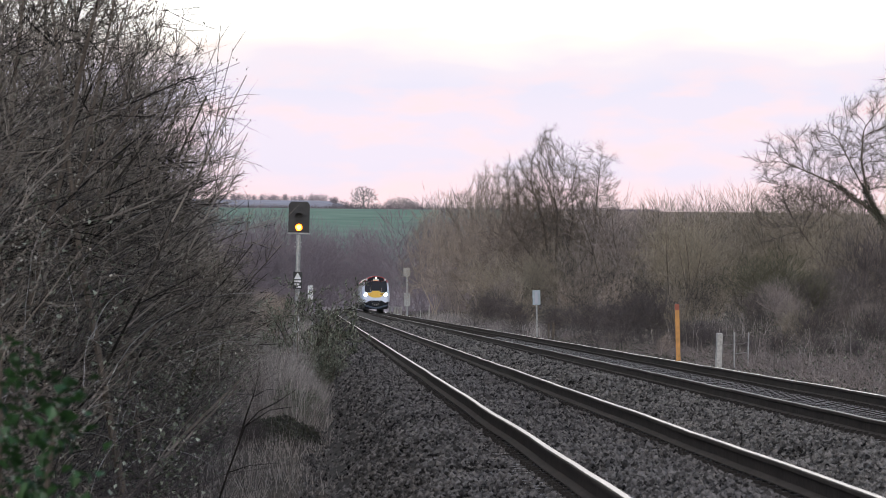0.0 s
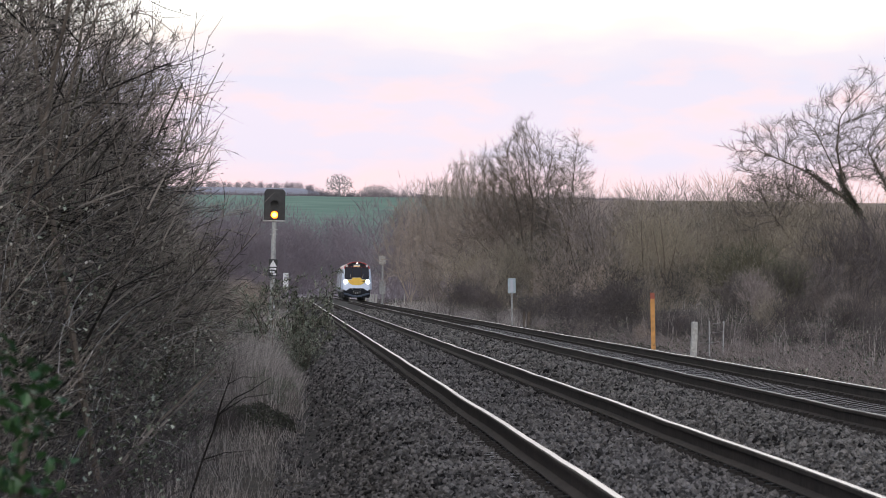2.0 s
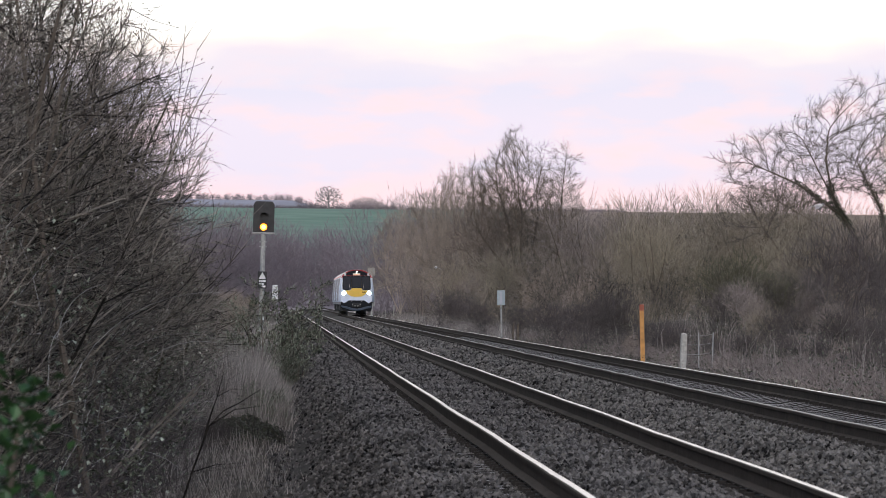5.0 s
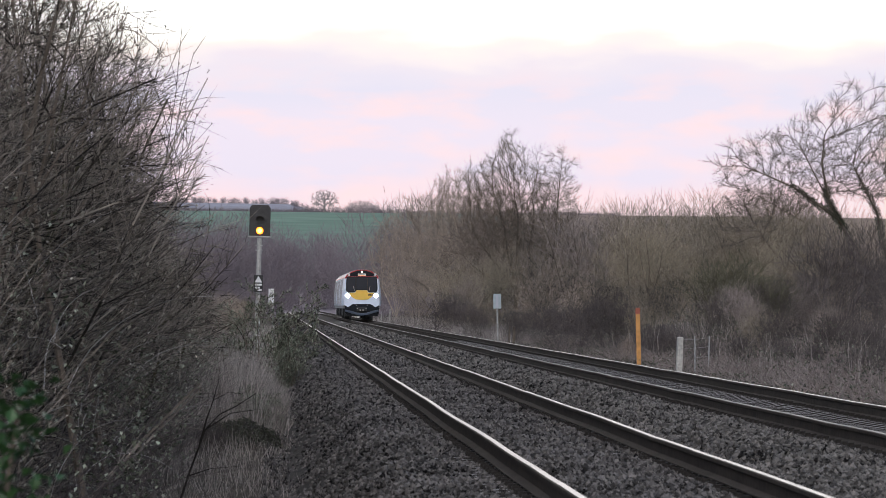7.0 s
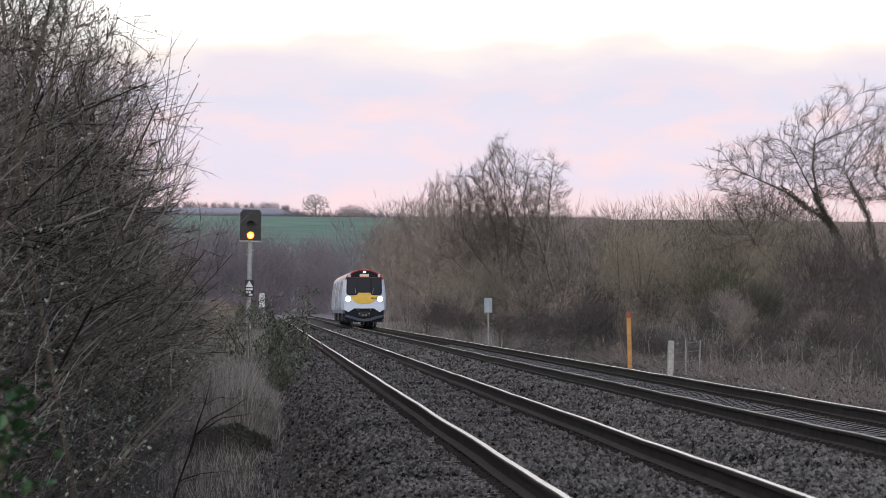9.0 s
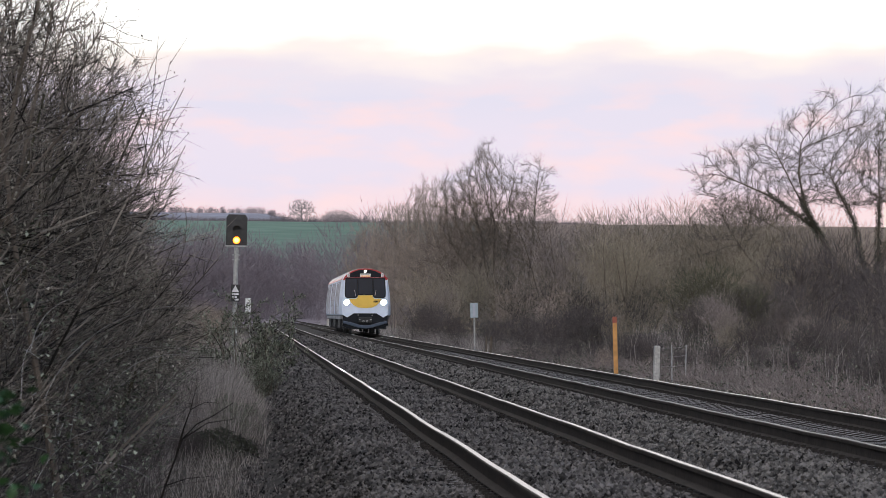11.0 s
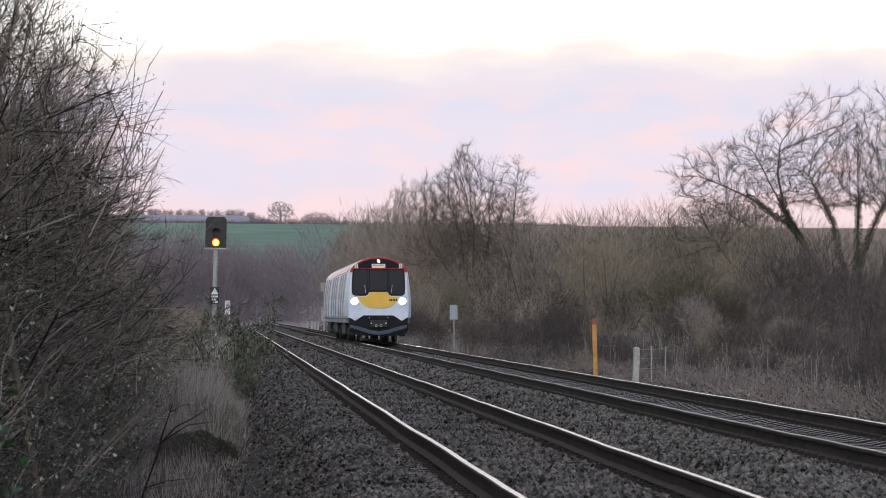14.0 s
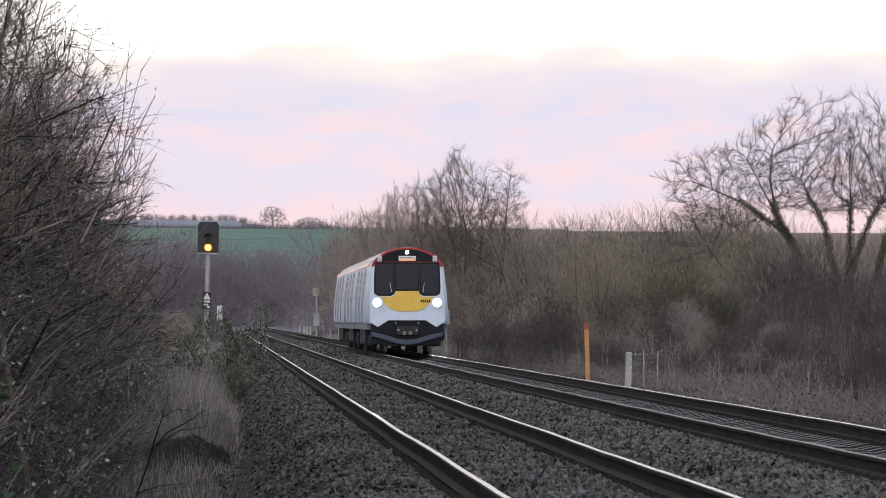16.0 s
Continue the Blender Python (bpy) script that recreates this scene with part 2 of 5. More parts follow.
def ground():
    ys = list(np.concatenate([np.arange(-60, 30, 6.0), np.arange(30, 130, 0.8), np.arange(130, 300, 2.5), np.arange(300, 900, 12.0), np.arange(900, 2000, 30.0), np.arange(2000, 4300, 115.0)]))
    os_ = [-1500, -900, -500, -300, -180, -110, -70, -45, -30, -20, -14, -10, -7.5, -6, -5, -4.4, -3.9, -3.5, -3.2, -2.95, -2.7, -2.45, -2.2, -2.0, -1.8, -1.62, -1.45, -0.7, 0, 0.7, 1.2, 1.5, 1.83, 2.2, 2.5, 2.9, 3.65, 4.3, 5.0, 5.4, 5.7, 6.0, 6.3, 6.7, 7.2, 8, 9, 10.5, 12, 14, 17, 21, 27, 35, 45, 60, 80, 110, 150, 210, 300, 500, 900, 1500]
    verts, faces, mats = [], [], []
    w = len(os_)
    for y in ys:
        for o in os_:
            x = line_x(y) + o
            verts.append((x, y, height(x, y)))
    for j in range(len(ys) - 1):
        for i in range(w - 1):
            a = j * w + i
            faces.append((a, a + 1, a + w + 1, a + w))
            mid, yy = (os_[i] + os_[i + 1]) / 2, ys[j]
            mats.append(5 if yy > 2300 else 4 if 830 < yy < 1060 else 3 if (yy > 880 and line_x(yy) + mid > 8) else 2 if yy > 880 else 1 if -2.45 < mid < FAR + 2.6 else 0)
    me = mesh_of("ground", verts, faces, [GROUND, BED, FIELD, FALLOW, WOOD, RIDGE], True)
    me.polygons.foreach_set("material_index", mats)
    tagged(new("ground", me), "rough winter ground with ballast bed and distant green field", "ground", kind="structure")


ground()


def sky_backdrop():
    """Far cloud cover: pale above, pink and lilac bands lower down."""
    m = bpy.data.materials.new("dusk_cloud")
    m.use_nodes = True
    nt = m.node_tree
    nt.nodes.clear()
    tc = nt.nodes.new("ShaderNodeTexCoord")
    sep = nt.nodes.new("ShaderNodeSeparateXYZ")
    nt.links.new(tc.outputs["Object"], sep.inputs[0])
    mp = nt.nodes.new("ShaderNodeMapping")
    mp.inputs["Scale"].default_value = (0.0045, 0.0, 0.016)
    nt.links.new(tc.outputs["Object"], mp.inputs["Vector"])
    n1, n2 = nt.nodes.new("ShaderNodeTexNoise"), nt.nodes.new("ShaderNodeTexNoise")
    for n, s, det in ((n1, 1.2, 4), (n2, 3.0, 5)):
        n.inputs["Scale"].default_value, n.inputs["Detail"].default_value = s, det
        nt.links.new(mp.outputs[0], n.inputs["Vector"])
    up = nt.nodes.new("ShaderNodeMapRange")
    up.inputs["From Min"].default_value, up.inputs["From Max"].default_value = 60, 240
    nt.links.new(sep.outputs["Z"], up.inputs["Value"])
    wob = nt.nodes.new("ShaderNodeMath")
    wob.operation = "MULTIPLY_ADD"
    wob.inputs[1].default_value = 0.42
    nt.links.new(n1.outputs["Fac"], wob.inputs[0])
    off = nt.nodes.new("ShaderNodeMath")
    off.operation = "SUBTRACT"
    off.inputs[1].default_value = 0.21
    nt.links.new(up.outputs[0], wob.inputs[2])
    nt.links.new(wob.outputs[0], off.inputs[0])
    ramp = nt.nodes.new("ShaderNodeValToRGB")
    el = ramp.color_ramp.elements
    stops = [(0.0, (0.86, 0.68, 0.70)), (0.12, (0.86, 0.67, 0.71)), (0.24, (0.74, 0.68, 0.79)), (0.42, (0.76, 0.69, 0.79)), (0.60, (0.71, 0.68, 0.79)), (0.72, (0.77, 0.71, 0.78)), (0.80, (0.92, 0.82, 0.78)), (0.86, (1.09, 1.04, 0.98)), (1.0, (1.8, 1.75, 1.70))]
    el[0].position, el[0].color = stops[0][0], (*stops[0][1], 1)
    el[1].position, el[1].color = stops[-1][0], (*stops[-1][1], 1)
    for p, c in stops[1:-1]:
        el.new(p).color = (*c, 1)
    nt.links.new(off.outputs[0], ramp.inputs[0])
    pink = nt.nodes.new("ShaderNodeMapRange")
    pink.inputs["From Min"].default_value, pink.inputs["From Max"].default_value = 0.46, 0.70
    nt.links.new(n2.outputs["Fac"], pink.inputs["Value"])
    low = nt.nodes.new("ShaderNodeMapRange")
    low.inputs["From Min"].default_value, low.inputs["From Max"].default_value = 0.75, 0.55
    nt.links.new(off.outputs[0], low.inputs["Value"])
    both = nt.nodes.new("ShaderNodeMath")
    both.operation = "MULTIPLY"
    nt.links.new(pink.outputs[0], both.inputs[0])
    nt.links.new(low.outputs[0], both.inputs[1])
    mix = nt.nodes.new("ShaderNodeMix")
    mix.data_type = "RGBA"
    nt.links.new(both.outputs[0], mix.inputs[0])
    nt.links.new(ramp.outputs[0], mix.inputs[6])
    mix.inputs[7].default_value = (0.90, 0.685, 0.70, 1)
    em = nt.nodes.new("ShaderNodeEmission")
    em.inputs["Strength"].default_value = 1.42
    nt.links.new(mix.outputs[2], em.inputs[0])
    out = nt.nodes.new("ShaderNodeOutputMaterial")
    nt.links.new(em.outputs[0], out.inputs[0])
    w = 2600
    me = mesh_of("sky_backdrop", [(-w, 4400, -60), (w, 4400, -60), (w, 4400, 2400), (-w, 4400, 2400)], [(0, 1, 2, 3)], m)
    tagged(new("sky_backdrop", me), "pale dusk sky with pink and lilac cloud bands", "sky", kind="structure")


sky_backdrop()


# ---------------------------------------------------------------- the railway
def rail_wobble(y, seed):
    """Small dips and bends that old rails have."""
    return 0.009 * noise.noise((y * 0.09, seed, 0.0)), 0.009 * noise.noise((y * 0.11, seed, 7.0)) + 0.006 * noise.noise((y * 0.33, seed, 3.0))


def rail_at(y, offset, seed):
    dx, dz = rail_wobble(y, seed)
    return line_x(y) + offset + dx, dz


RAIL = [(-0.035, -0.010), (-0.024, -0.0030), (-0.015, -0.0008), (0.0, 0.0), (0.015, -0.0008), (0.024, -0.0030), (0.035, -0.010), (0.035, -0.034), (0.012, -0.048), (0.010, -0.125), (0.07, -0.148), (0.07, -0.159),
        (-0.07, -0.159), (-0.07, -0.148), (-0.010, -0.125), (-0.012, -0.048), (-0.035, -0.034)]


def rail(parent, offset, seed, top):
    ys = np.concatenate([np.arange(-40, 300, 2.0), np.arange(300, 1000, 20.0)])
    verts, faces, mats = [], [], []
    n = len(RAIL)
    for y in ys:
        x, z = rail_at(y, offset, seed)
        verts += [(x + a, y, z + b) for a, b in RAIL]
    for j in range(len(ys) - 1):
        for i in range(n):
            a, b = j * n + i, j * n + (i + 1) % n
            faces.append((a, b, b + n, a + n))
            mats.append(1 if 1 <= i <= 4 else 0)
    me = mesh_of("rail", verts, faces, [RUST, top])
    me.polygons.foreach_set("use_smooth", [k == 1 for k in mats])
    me.polygons.foreach_set("material_index", mats)
    ob = new("rail", me)
    ob.parent = parent
    return tagged(ob, "rusty steel rail with polished head")


def sleeper_mesh():
    bm = bmesh.new()
    slab(bm, [(-1.25, -0.38), (-1.25, -0.185), (-0.95, -0.165), (-0.55, -0.165), (-0.4, -0.195), (0.4, -0.195), (0.55, -0.165), (0.95, -0.165), (1.25, -0.185), (1.25, -0.38)], -0.10, 0.10)
    for side in (-0.7525, 0.7525):
        for s in (-1, 1):
            box(bm, side + s * 0.115 - 0.03, side + s * 0.115 + 0.03, -0.045, 0.045, -0.17, -0.125)
    bmesh.ops.recalc_face_normals(bm, faces=bm.faces)
    me = bpy.data.meshes.new("sleeper")
    bm.to_mesh(me)
    bm.free()
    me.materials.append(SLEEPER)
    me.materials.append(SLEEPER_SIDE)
    # Lit colour on the tops only; all other faces take the shaded one.
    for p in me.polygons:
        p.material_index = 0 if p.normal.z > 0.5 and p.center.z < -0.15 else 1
    return me


SLEEPER_MESH = sleeper_mesh()


def track(offset, seed):
    root = empty("railway_track")
    tagged(root, "straight railway track with polished rails on concrete sleepers", "railway track", "railway tracks", "structure")
    rail(root, offset - 0.7525, seed, STEEL_DULL if offset > 1 else STEEL_TOP)
    rail(root, offset + 0.7525, seed + 11, STEEL_BRIGHT if offset > 1 else STEEL_TOP)
    return root


def sleepers(root, offset, seed, drop):
    rng = random.Random(seed * 7 + 1)
    for i in range(300):
        y = 26 + i * 0.61
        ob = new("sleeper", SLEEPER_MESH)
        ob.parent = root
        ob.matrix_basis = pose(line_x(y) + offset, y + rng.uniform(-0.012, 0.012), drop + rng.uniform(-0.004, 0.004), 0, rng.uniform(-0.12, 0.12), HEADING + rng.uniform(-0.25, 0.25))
    src = [v.co for v in SLEEPER_MESH.vertices]
    fcs = [tuple(p.vertices) for p in SLEEPER_MESH.polygons]
    verts, faces = [], []
    for i in range(300, 800):
        y = 26 + i * 0.61
        base = len(verts)
        verts += [(line_x(y) + offset + c.x, y + c.y, c.z + drop) for c in src]
        faces += [tuple(k + base for k in f) for f in fcs]
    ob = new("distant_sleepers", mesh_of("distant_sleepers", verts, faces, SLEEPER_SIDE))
    ob.parent = root
    tagged(ob, kind="stuff")


near_track, far_track = track(0.0, 3), track(FAR, 5)


# ---------------------------------------------------------------- plants
def grow(rng, stems, levels, inside=None):
    """Branches as a list of (a, b, r0, r1, level); the last piece of a twig runs to a point. inside(place) ends a branch that leaves the bush."""
    out = []

    def go(p, d, length, r, lv):
        spec = levels[lv]
        n = spec["segments"]
        step = length / n
        tip, bare = spec.get("tip", 0.35), spec.get("bare", 0.12)
        last = lv + 1 == len(levels)
        for i in range(n):
            d = (d + Vector((rng.gauss(spec.get("pull", 0.0), spec["bend"]), rng.gauss(0, spec["bend"]), rng.gauss(0, spec["bend"]) + spec["lift"]))).normalized()
            q = p + d * step
            if inside and not inside(q, lv):
                return
            r0, r1 = r * (1 - (1 - tip) * i / n), r * (1 - (1 - tip) * (i + 1) / n)
            if last:
                r1 = 0.0 if i == n - 1 else r1
            elif lv:
                r1 = max(r1, 0.8 * levels[lv + 1].get("thin", 0.003))
            out.append((p, q, r0, r1, lv))
            f = (i + 0.5) / n
            if not last and f > bare:
                k = spec["kids"] / (n * (1 - bare))
                k = int(k) + (rng.random() < k - int(k))
                for _ in range(k):
                    side = d.orthogonal().normalized()
                    side.rotate(Matrix.Rotation(rng.uniform(0, 2 * math.pi), 3, d))
                    a = radians(rng.gauss(spec["angle"], 10))
                    kd = (d * math.cos(a) + side * math.sin(a)).normalized()
                    go(p + (q - p) * rng.random(), kd, length * spec["ratio"] * (1.12 - 0.48 * f) * rng.uniform(0.7, 1.25), max(levels[lv + 1].get("thin", 0.003), r0 * spec.get("slim", 0.55)), lv + 1)
            p = q

    for p, d, length, r in stems:
        go(Vector(p), Vector(d).normalized(), length, r, 0)
    return out


def colonise(rng, stems, goals, step, kill, fine, twigs, twig_length, rise=0.12):
    """A tree grown from bent stems towards goals spread through its crown; girth adds up from the tips. twigs: sprigs at each thin joint."""
    at_, up_ = [], []
    for line in stems:
        last = -1
        if line[0][2] > 0.5:
            gaps = [np.linalg.norm(np.array(line[0]) - p) for p in at_]
            last = int(np.argmin(gaps))
            line = [tuple(at_[last])] + line[1:]
        for a, b in zip(line, line[1:]):
            a, b = np.array(a, float), np.array(b, float)
            n = max(1, int(np.linalg.norm(b - a) / step))
            for k in range(0 if last < 0 else 1, n + 1):
                at_.append(a + (b - a) * k / n)
                up_.append(last)
                last = len(at_) - 1
    goals = np.array(goals)
    near, dist = np.zeros(len(goals), int), np.full(len(goals), 1e9)

    def update(first):
        nonlocal near, dist
        d = np.linalg.norm(goals[:, None, :] - np.array(at_[first:])[None], axis=2)
        k = d.argmin(1)
        better = d[np.arange(len(goals)), k] < dist
        near, dist = np.where(better, k + first, near), np.where(better, d[np.arange(len(goals)), k], dist)

    update(0)
    seen = set()
    for _ in range(160):
        keep = dist > kill
        goals, near, dist = goals[keep], near[keep], dist[keep]
        if not len(goals):
            break
        first = len(at_)
        for k in np.unique(near):
            d = goals[near == k] - at_[k]
            d = (d / np.linalg.norm(d, axis=1)[:, None]).mean(0)
            before = at_[k] - at_[up_[k]] if up_[k] >= 0 else np.zeros(3)
            d = d / (np.linalg.norm(d) + 1e-6) + 0.75 * before / step + np.array((rng.gauss(0, 0.12), rng.gauss(0, 0.12), rng.gauss(rise, 0.08)))
            p = at_[k] + step * d / np.linalg.norm(d)
            key = (k, round(p[0] / step * 3), round(p[1] / step * 3), round(p[2] / step * 3))
            if key not in seen:
                seen.add(key)
                at_.append(p)
                up_.append(k)
        if len(at_) == first:
            break
        update(first)
    load = [0.0] * len(at_)
    for k in range(len(at_) - 1, -1, -1):
        load[k] = load[k] or 1.0
        if up_[k] >= 0:
            load[up_[k]] += load[k]
    girth = [fine * v ** 0.45 for v in load]
    segs = []
    for k, u in enumerate(up_):
        if u < 0:
            continue
        a, b = Vector(at_[u]), Vector(at_[k])
        r0 = min(girth[u], girth[k] * 1.5)
        segs.append((a, b, r0, girth[k], 0 if r0 > fine * 7 else 1 if r0 > fine * 3 else 2))
        if load[k] < 22:
            d = (b - a).normalized()
            for _ in range(twigs if load[k] > 1 else twigs + 2):
                e = (d * 1.1 + Vector((rng.gauss(0, 0.5), rng.gauss(0, 0.5), rng.gauss(rise + 0.15, 0.35)))).normalized()
                p = a + (b - a) * rng.random()
                m = p + e * twig_length * rng.uniform(0.25, 0.6)
                q = m + (e + Vector((rng.gauss(0, 0.15), rng.gauss(0, 0.15), 0.15))).normalized() * twig_length * rng.uniform(0.2, 0.6)
                segs += [(p, m, fine * 0.75, fine * 0.6, 2), (m, q, fine * 0.6, 0.0, 2)]
                for c in (p + (m - p) * rng.uniform(0.3, 1.0), m):
                    f = (e + Vector((rng.gauss(0, 0.45), rng.gauss(0, 0.45), rng.gauss(0.15, 0.3)))).normalized()
                    segs.append((c, c + f * twig_length * rng.uniform(0.25, 0.6), fine * 0.55, 0.0, 2))
    return segs


def dome(rng, count, centre, radii, floor=-1.0, shell=0.45):
    """Goals in an uneven dome, thicker towards its skin."""
    out = []
    while len(out) < count:
        v = Vector((rng.gauss(0, 1), rng.gauss(0, 1), rng.gauss(0, 1))).normalized()
        if v.z < floor:
            continue
        k = rng.random() ** shell * (0.9 + 0.28 * noise.noise(v * 2.6 + Vector(centre)))
        out.append((centre[0] + v.x * radii[0] * k, centre[1] + v.y * radii[1] * k, centre[2] + v.z * radii[2] * k))
    return out


def limbs(name, segs, mat, sides=3):
    verts, faces = [], []
    for a, b, r0, r1, lv in segs:
        d = b - a
        u = d.orthogonal().normalized()
        v = d.cross(u).normalized()
        k = sides if lv else max(sides, 6)
        base = len(verts)
        turn = [(math.cos(2 * math.pi * i / k), math.sin(2 * math.pi * i / k)) for i in range(k)]
        verts += [a + (u * c + v * s) * r0 for c, s in turn]
        if r1 > 0:
            verts += [b + (u * c + v * s) * r1 for c, s in turn]
            faces += [(base + i, base + (i + 1) % k, base + k + (i + 1) % k, base + k + i) for i in range(k)]
        else:
            verts.append(b)
            faces += [(base + i, base + (i + 1) % k, base + k) for i in range(k)]
    return mesh_of(name, verts, faces, mat)


def plant(name, segs, bark, twig, split=1):
    root = empty(name)
    for nm, part_segs, mat in (("trunk", [s for s in segs if s[4] < split], bark), ("crown", [s for s in segs if s[4] >= split], twig)):
        ob = new(nm, limbs(nm, part_segs, mat))
        ob.parent = root
        tagged(ob, kind="stuff")
    return root


def leaf_mesh(name, places, mat):
    """Folded pointed leaves. places: (point, direction, length, width)."""
    verts, faces = [], []
    for p, d, length, width in places:
        d = d.normalized()
        s = d.cross(Vector((0.2, 0.3, 1))).normalized()
        up = s.cross(d).normalized()
        b = len(verts)
        verts += [p, p + d * length * 0.45 + s * width / 2 + up * width * 0.2, p + d * length, p + d * length * 0.45 - s * width / 2 + up * width * 0.2, p + d * length * 0.5 - up * width * 0.05]
        faces += [(b, b + 1, b + 4), (b + 1, b + 2, b + 4), (b + 2, b + 3, b + 4), (b + 3, b, b + 4)]
    return mesh_of(name, verts, faces, mat)


def shrub(rng, tall, stems, kids, thin, spread=0.5, lean=0.0, foot=0.6):
    base = []
    for _ in range(stems):
        a = rng.uniform(0, 2 * math.pi)
        tilt = rng.uniform(0.05, spread)
        r = rng.uniform(0, foot)
        base.append(((r * math.cos(a), r * math.sin(a), -0.3), (tilt * math.cos(a) + lean, tilt * math.sin(a), 1), tall * rng.uniform(0.55, 1.0), 0.03 * tall / 6 + 0.008))
    lv = [dict(segments=6, bend=0.10, lift=0.02, kids=kids[0], ratio=0.40, angle=54, bare=0.02, slim=0.45, tip=0.1),
          dict(segments=4, bend=0.20, lift=0.03, kids=kids[1], ratio=0.45, angle=50, bare=0.05, slim=0.5, thin=thin * 1.7),
          dict(segments=2, bend=0.24, lift=0.04, kids=kids[2], ratio=0.52, angle=50, bare=0.05, slim=0.6, thin=thin * 1.3),
          dict(segments=1, bend=0.2, lift=0.05, kids=0, ratio=0.5, angle=40, thin=thin)]
    return grow(rng, base, lv)


def brush(rng, wide, tall, stems, count, length, thin, stem=3.0):
    """A bush of a few stems and very many fine twigs in an uneven crown."""
    lumps = [(rng.uniform(-0.55, 0.55) * wide, rng.uniform(-0.55, 0.55) * wide, tall * rng.uniform(0.30, 0.72), wide * rng.uniform(0.35, 0.6), tall * rng.uniform(0.22, 0.34)) for _ in range(7)]
    base = [((rng.gauss(0, wide * 0.2), rng.gauss(0, wide * 0.2), -0.3), (rng.gauss(0, 0.25), rng.gauss(0, 0.25), 1), tall * rng.uniform(0.6, 0.95), thin * stem) for _ in range(stems)]
    segs = grow(rng, base, [dict(segments=6, bend=0.08, lift=0.02, kids=7, ratio=0.4, angle=40, bare=0.1, slim=0.5), dict(segments=3, bend=0.12, lift=0.05, kids=0, ratio=0.4, angle=40, thin=thin * min(1.8, 0.6 * stem))])
    for i in range(count):
        cx, cy, cz, rw, rh = rng.choice(lumps)
        v = Vector((rng.gauss(0, 1), rng.gauss(0, 1), rng.gauss(0, 1))).normalized() * rng.random() ** 0.4
        p = Vector((cx + v.x * rw, cy + v.y * rw, max(0.0, cz + v.z * rh)))
        if i % 4 == 0:
            p = Vector((rng.gauss(0, wide * 0.42), rng.gauss(0, wide * 0.42), tall * 0.75 * rng.random() ** 1.6))
        d = (Vector((v.x * 0.7, v.y * 0.7, 0.55 + v.z * 0.4)) + Vector((rng.gauss(0, 0.45), rng.gauss(0, 0.45), rng.gauss(0, 0.3)))).normalized()
        segs.append((p, p + d * length * rng.uniform(0.5, 1.3), thin * rng.uniform(0.7, 1.2), 0.0, 2))
    return segs


def put(ob, x, y, turn=0.0, k=1.0, sink=0.0, flat=1.0):
    ob.matrix_basis = pose(x, y, height(x, y) - sink, 0, 0, turn) @ Matrix.Diagonal((k, k, k * flat, 1))
    return ob


def at(u, scale_):
    """World x, y of a column u at the depth where a metre spans scale_."""
    return (u - 784) / scale_, FOCUS / scale_


def hedge_shrub(rng, stems, kids, thin, seed):
    """Rods that rise from a row of feet and throw fine twigs out and up towards the light of the railway side."""
    base = []
    for _ in range(stems):
        base.append(((rng.gauss(0, 0.75), rng.gauss(0, 0.9), -0.3), (rng.gauss(0.16, 0.16), rng.gauss(0, 0.16), 1), 6.4 * rng.uniform(0.5, 1.0), 0.034 if thin < 0.006 else 0.022))
    lv = [dict(segments=8, bend=0.11, lift=0.02, kids=kids[0], ratio=0.36, angle=46, bare=0.02, slim=0.42, tip=0.1, pull=0.01),
          dict(segments=4, bend=0.10, lift=0.03, kids=kids[1], ratio=0.46, angle=38, bare=0.05, slim=0.5, thin=thin * 1.7, pull=0.05),
          dict(segments=2, bend=0.12, lift=0.04, kids=kids[2], ratio=0.55, angle=36, bare=0.05, slim=0.6, thin=thin * 1.2, pull=0.06),
          dict(segments=1, bend=0.10, lift=0.06, kids=0, ratio=0.5, angle=34, thin=thin * 0.85, pull=0.05)]

    def inside(b, lv):
        return math.hypot(b.x, b.y) < 2.55 - ((0.6 if thin < 0.006 else 1.1) if lv == 0 else 0.04 * (lv == 1)) - 0.05 * max(0, b.z - 2.5) + 0.6 * noise.noise((1.4 * math.atan2(b.y, b.x), b.z * 0.8, seed)) + 0.5 * rng.random() ** 2

    return grow(rng, base, lv, inside)


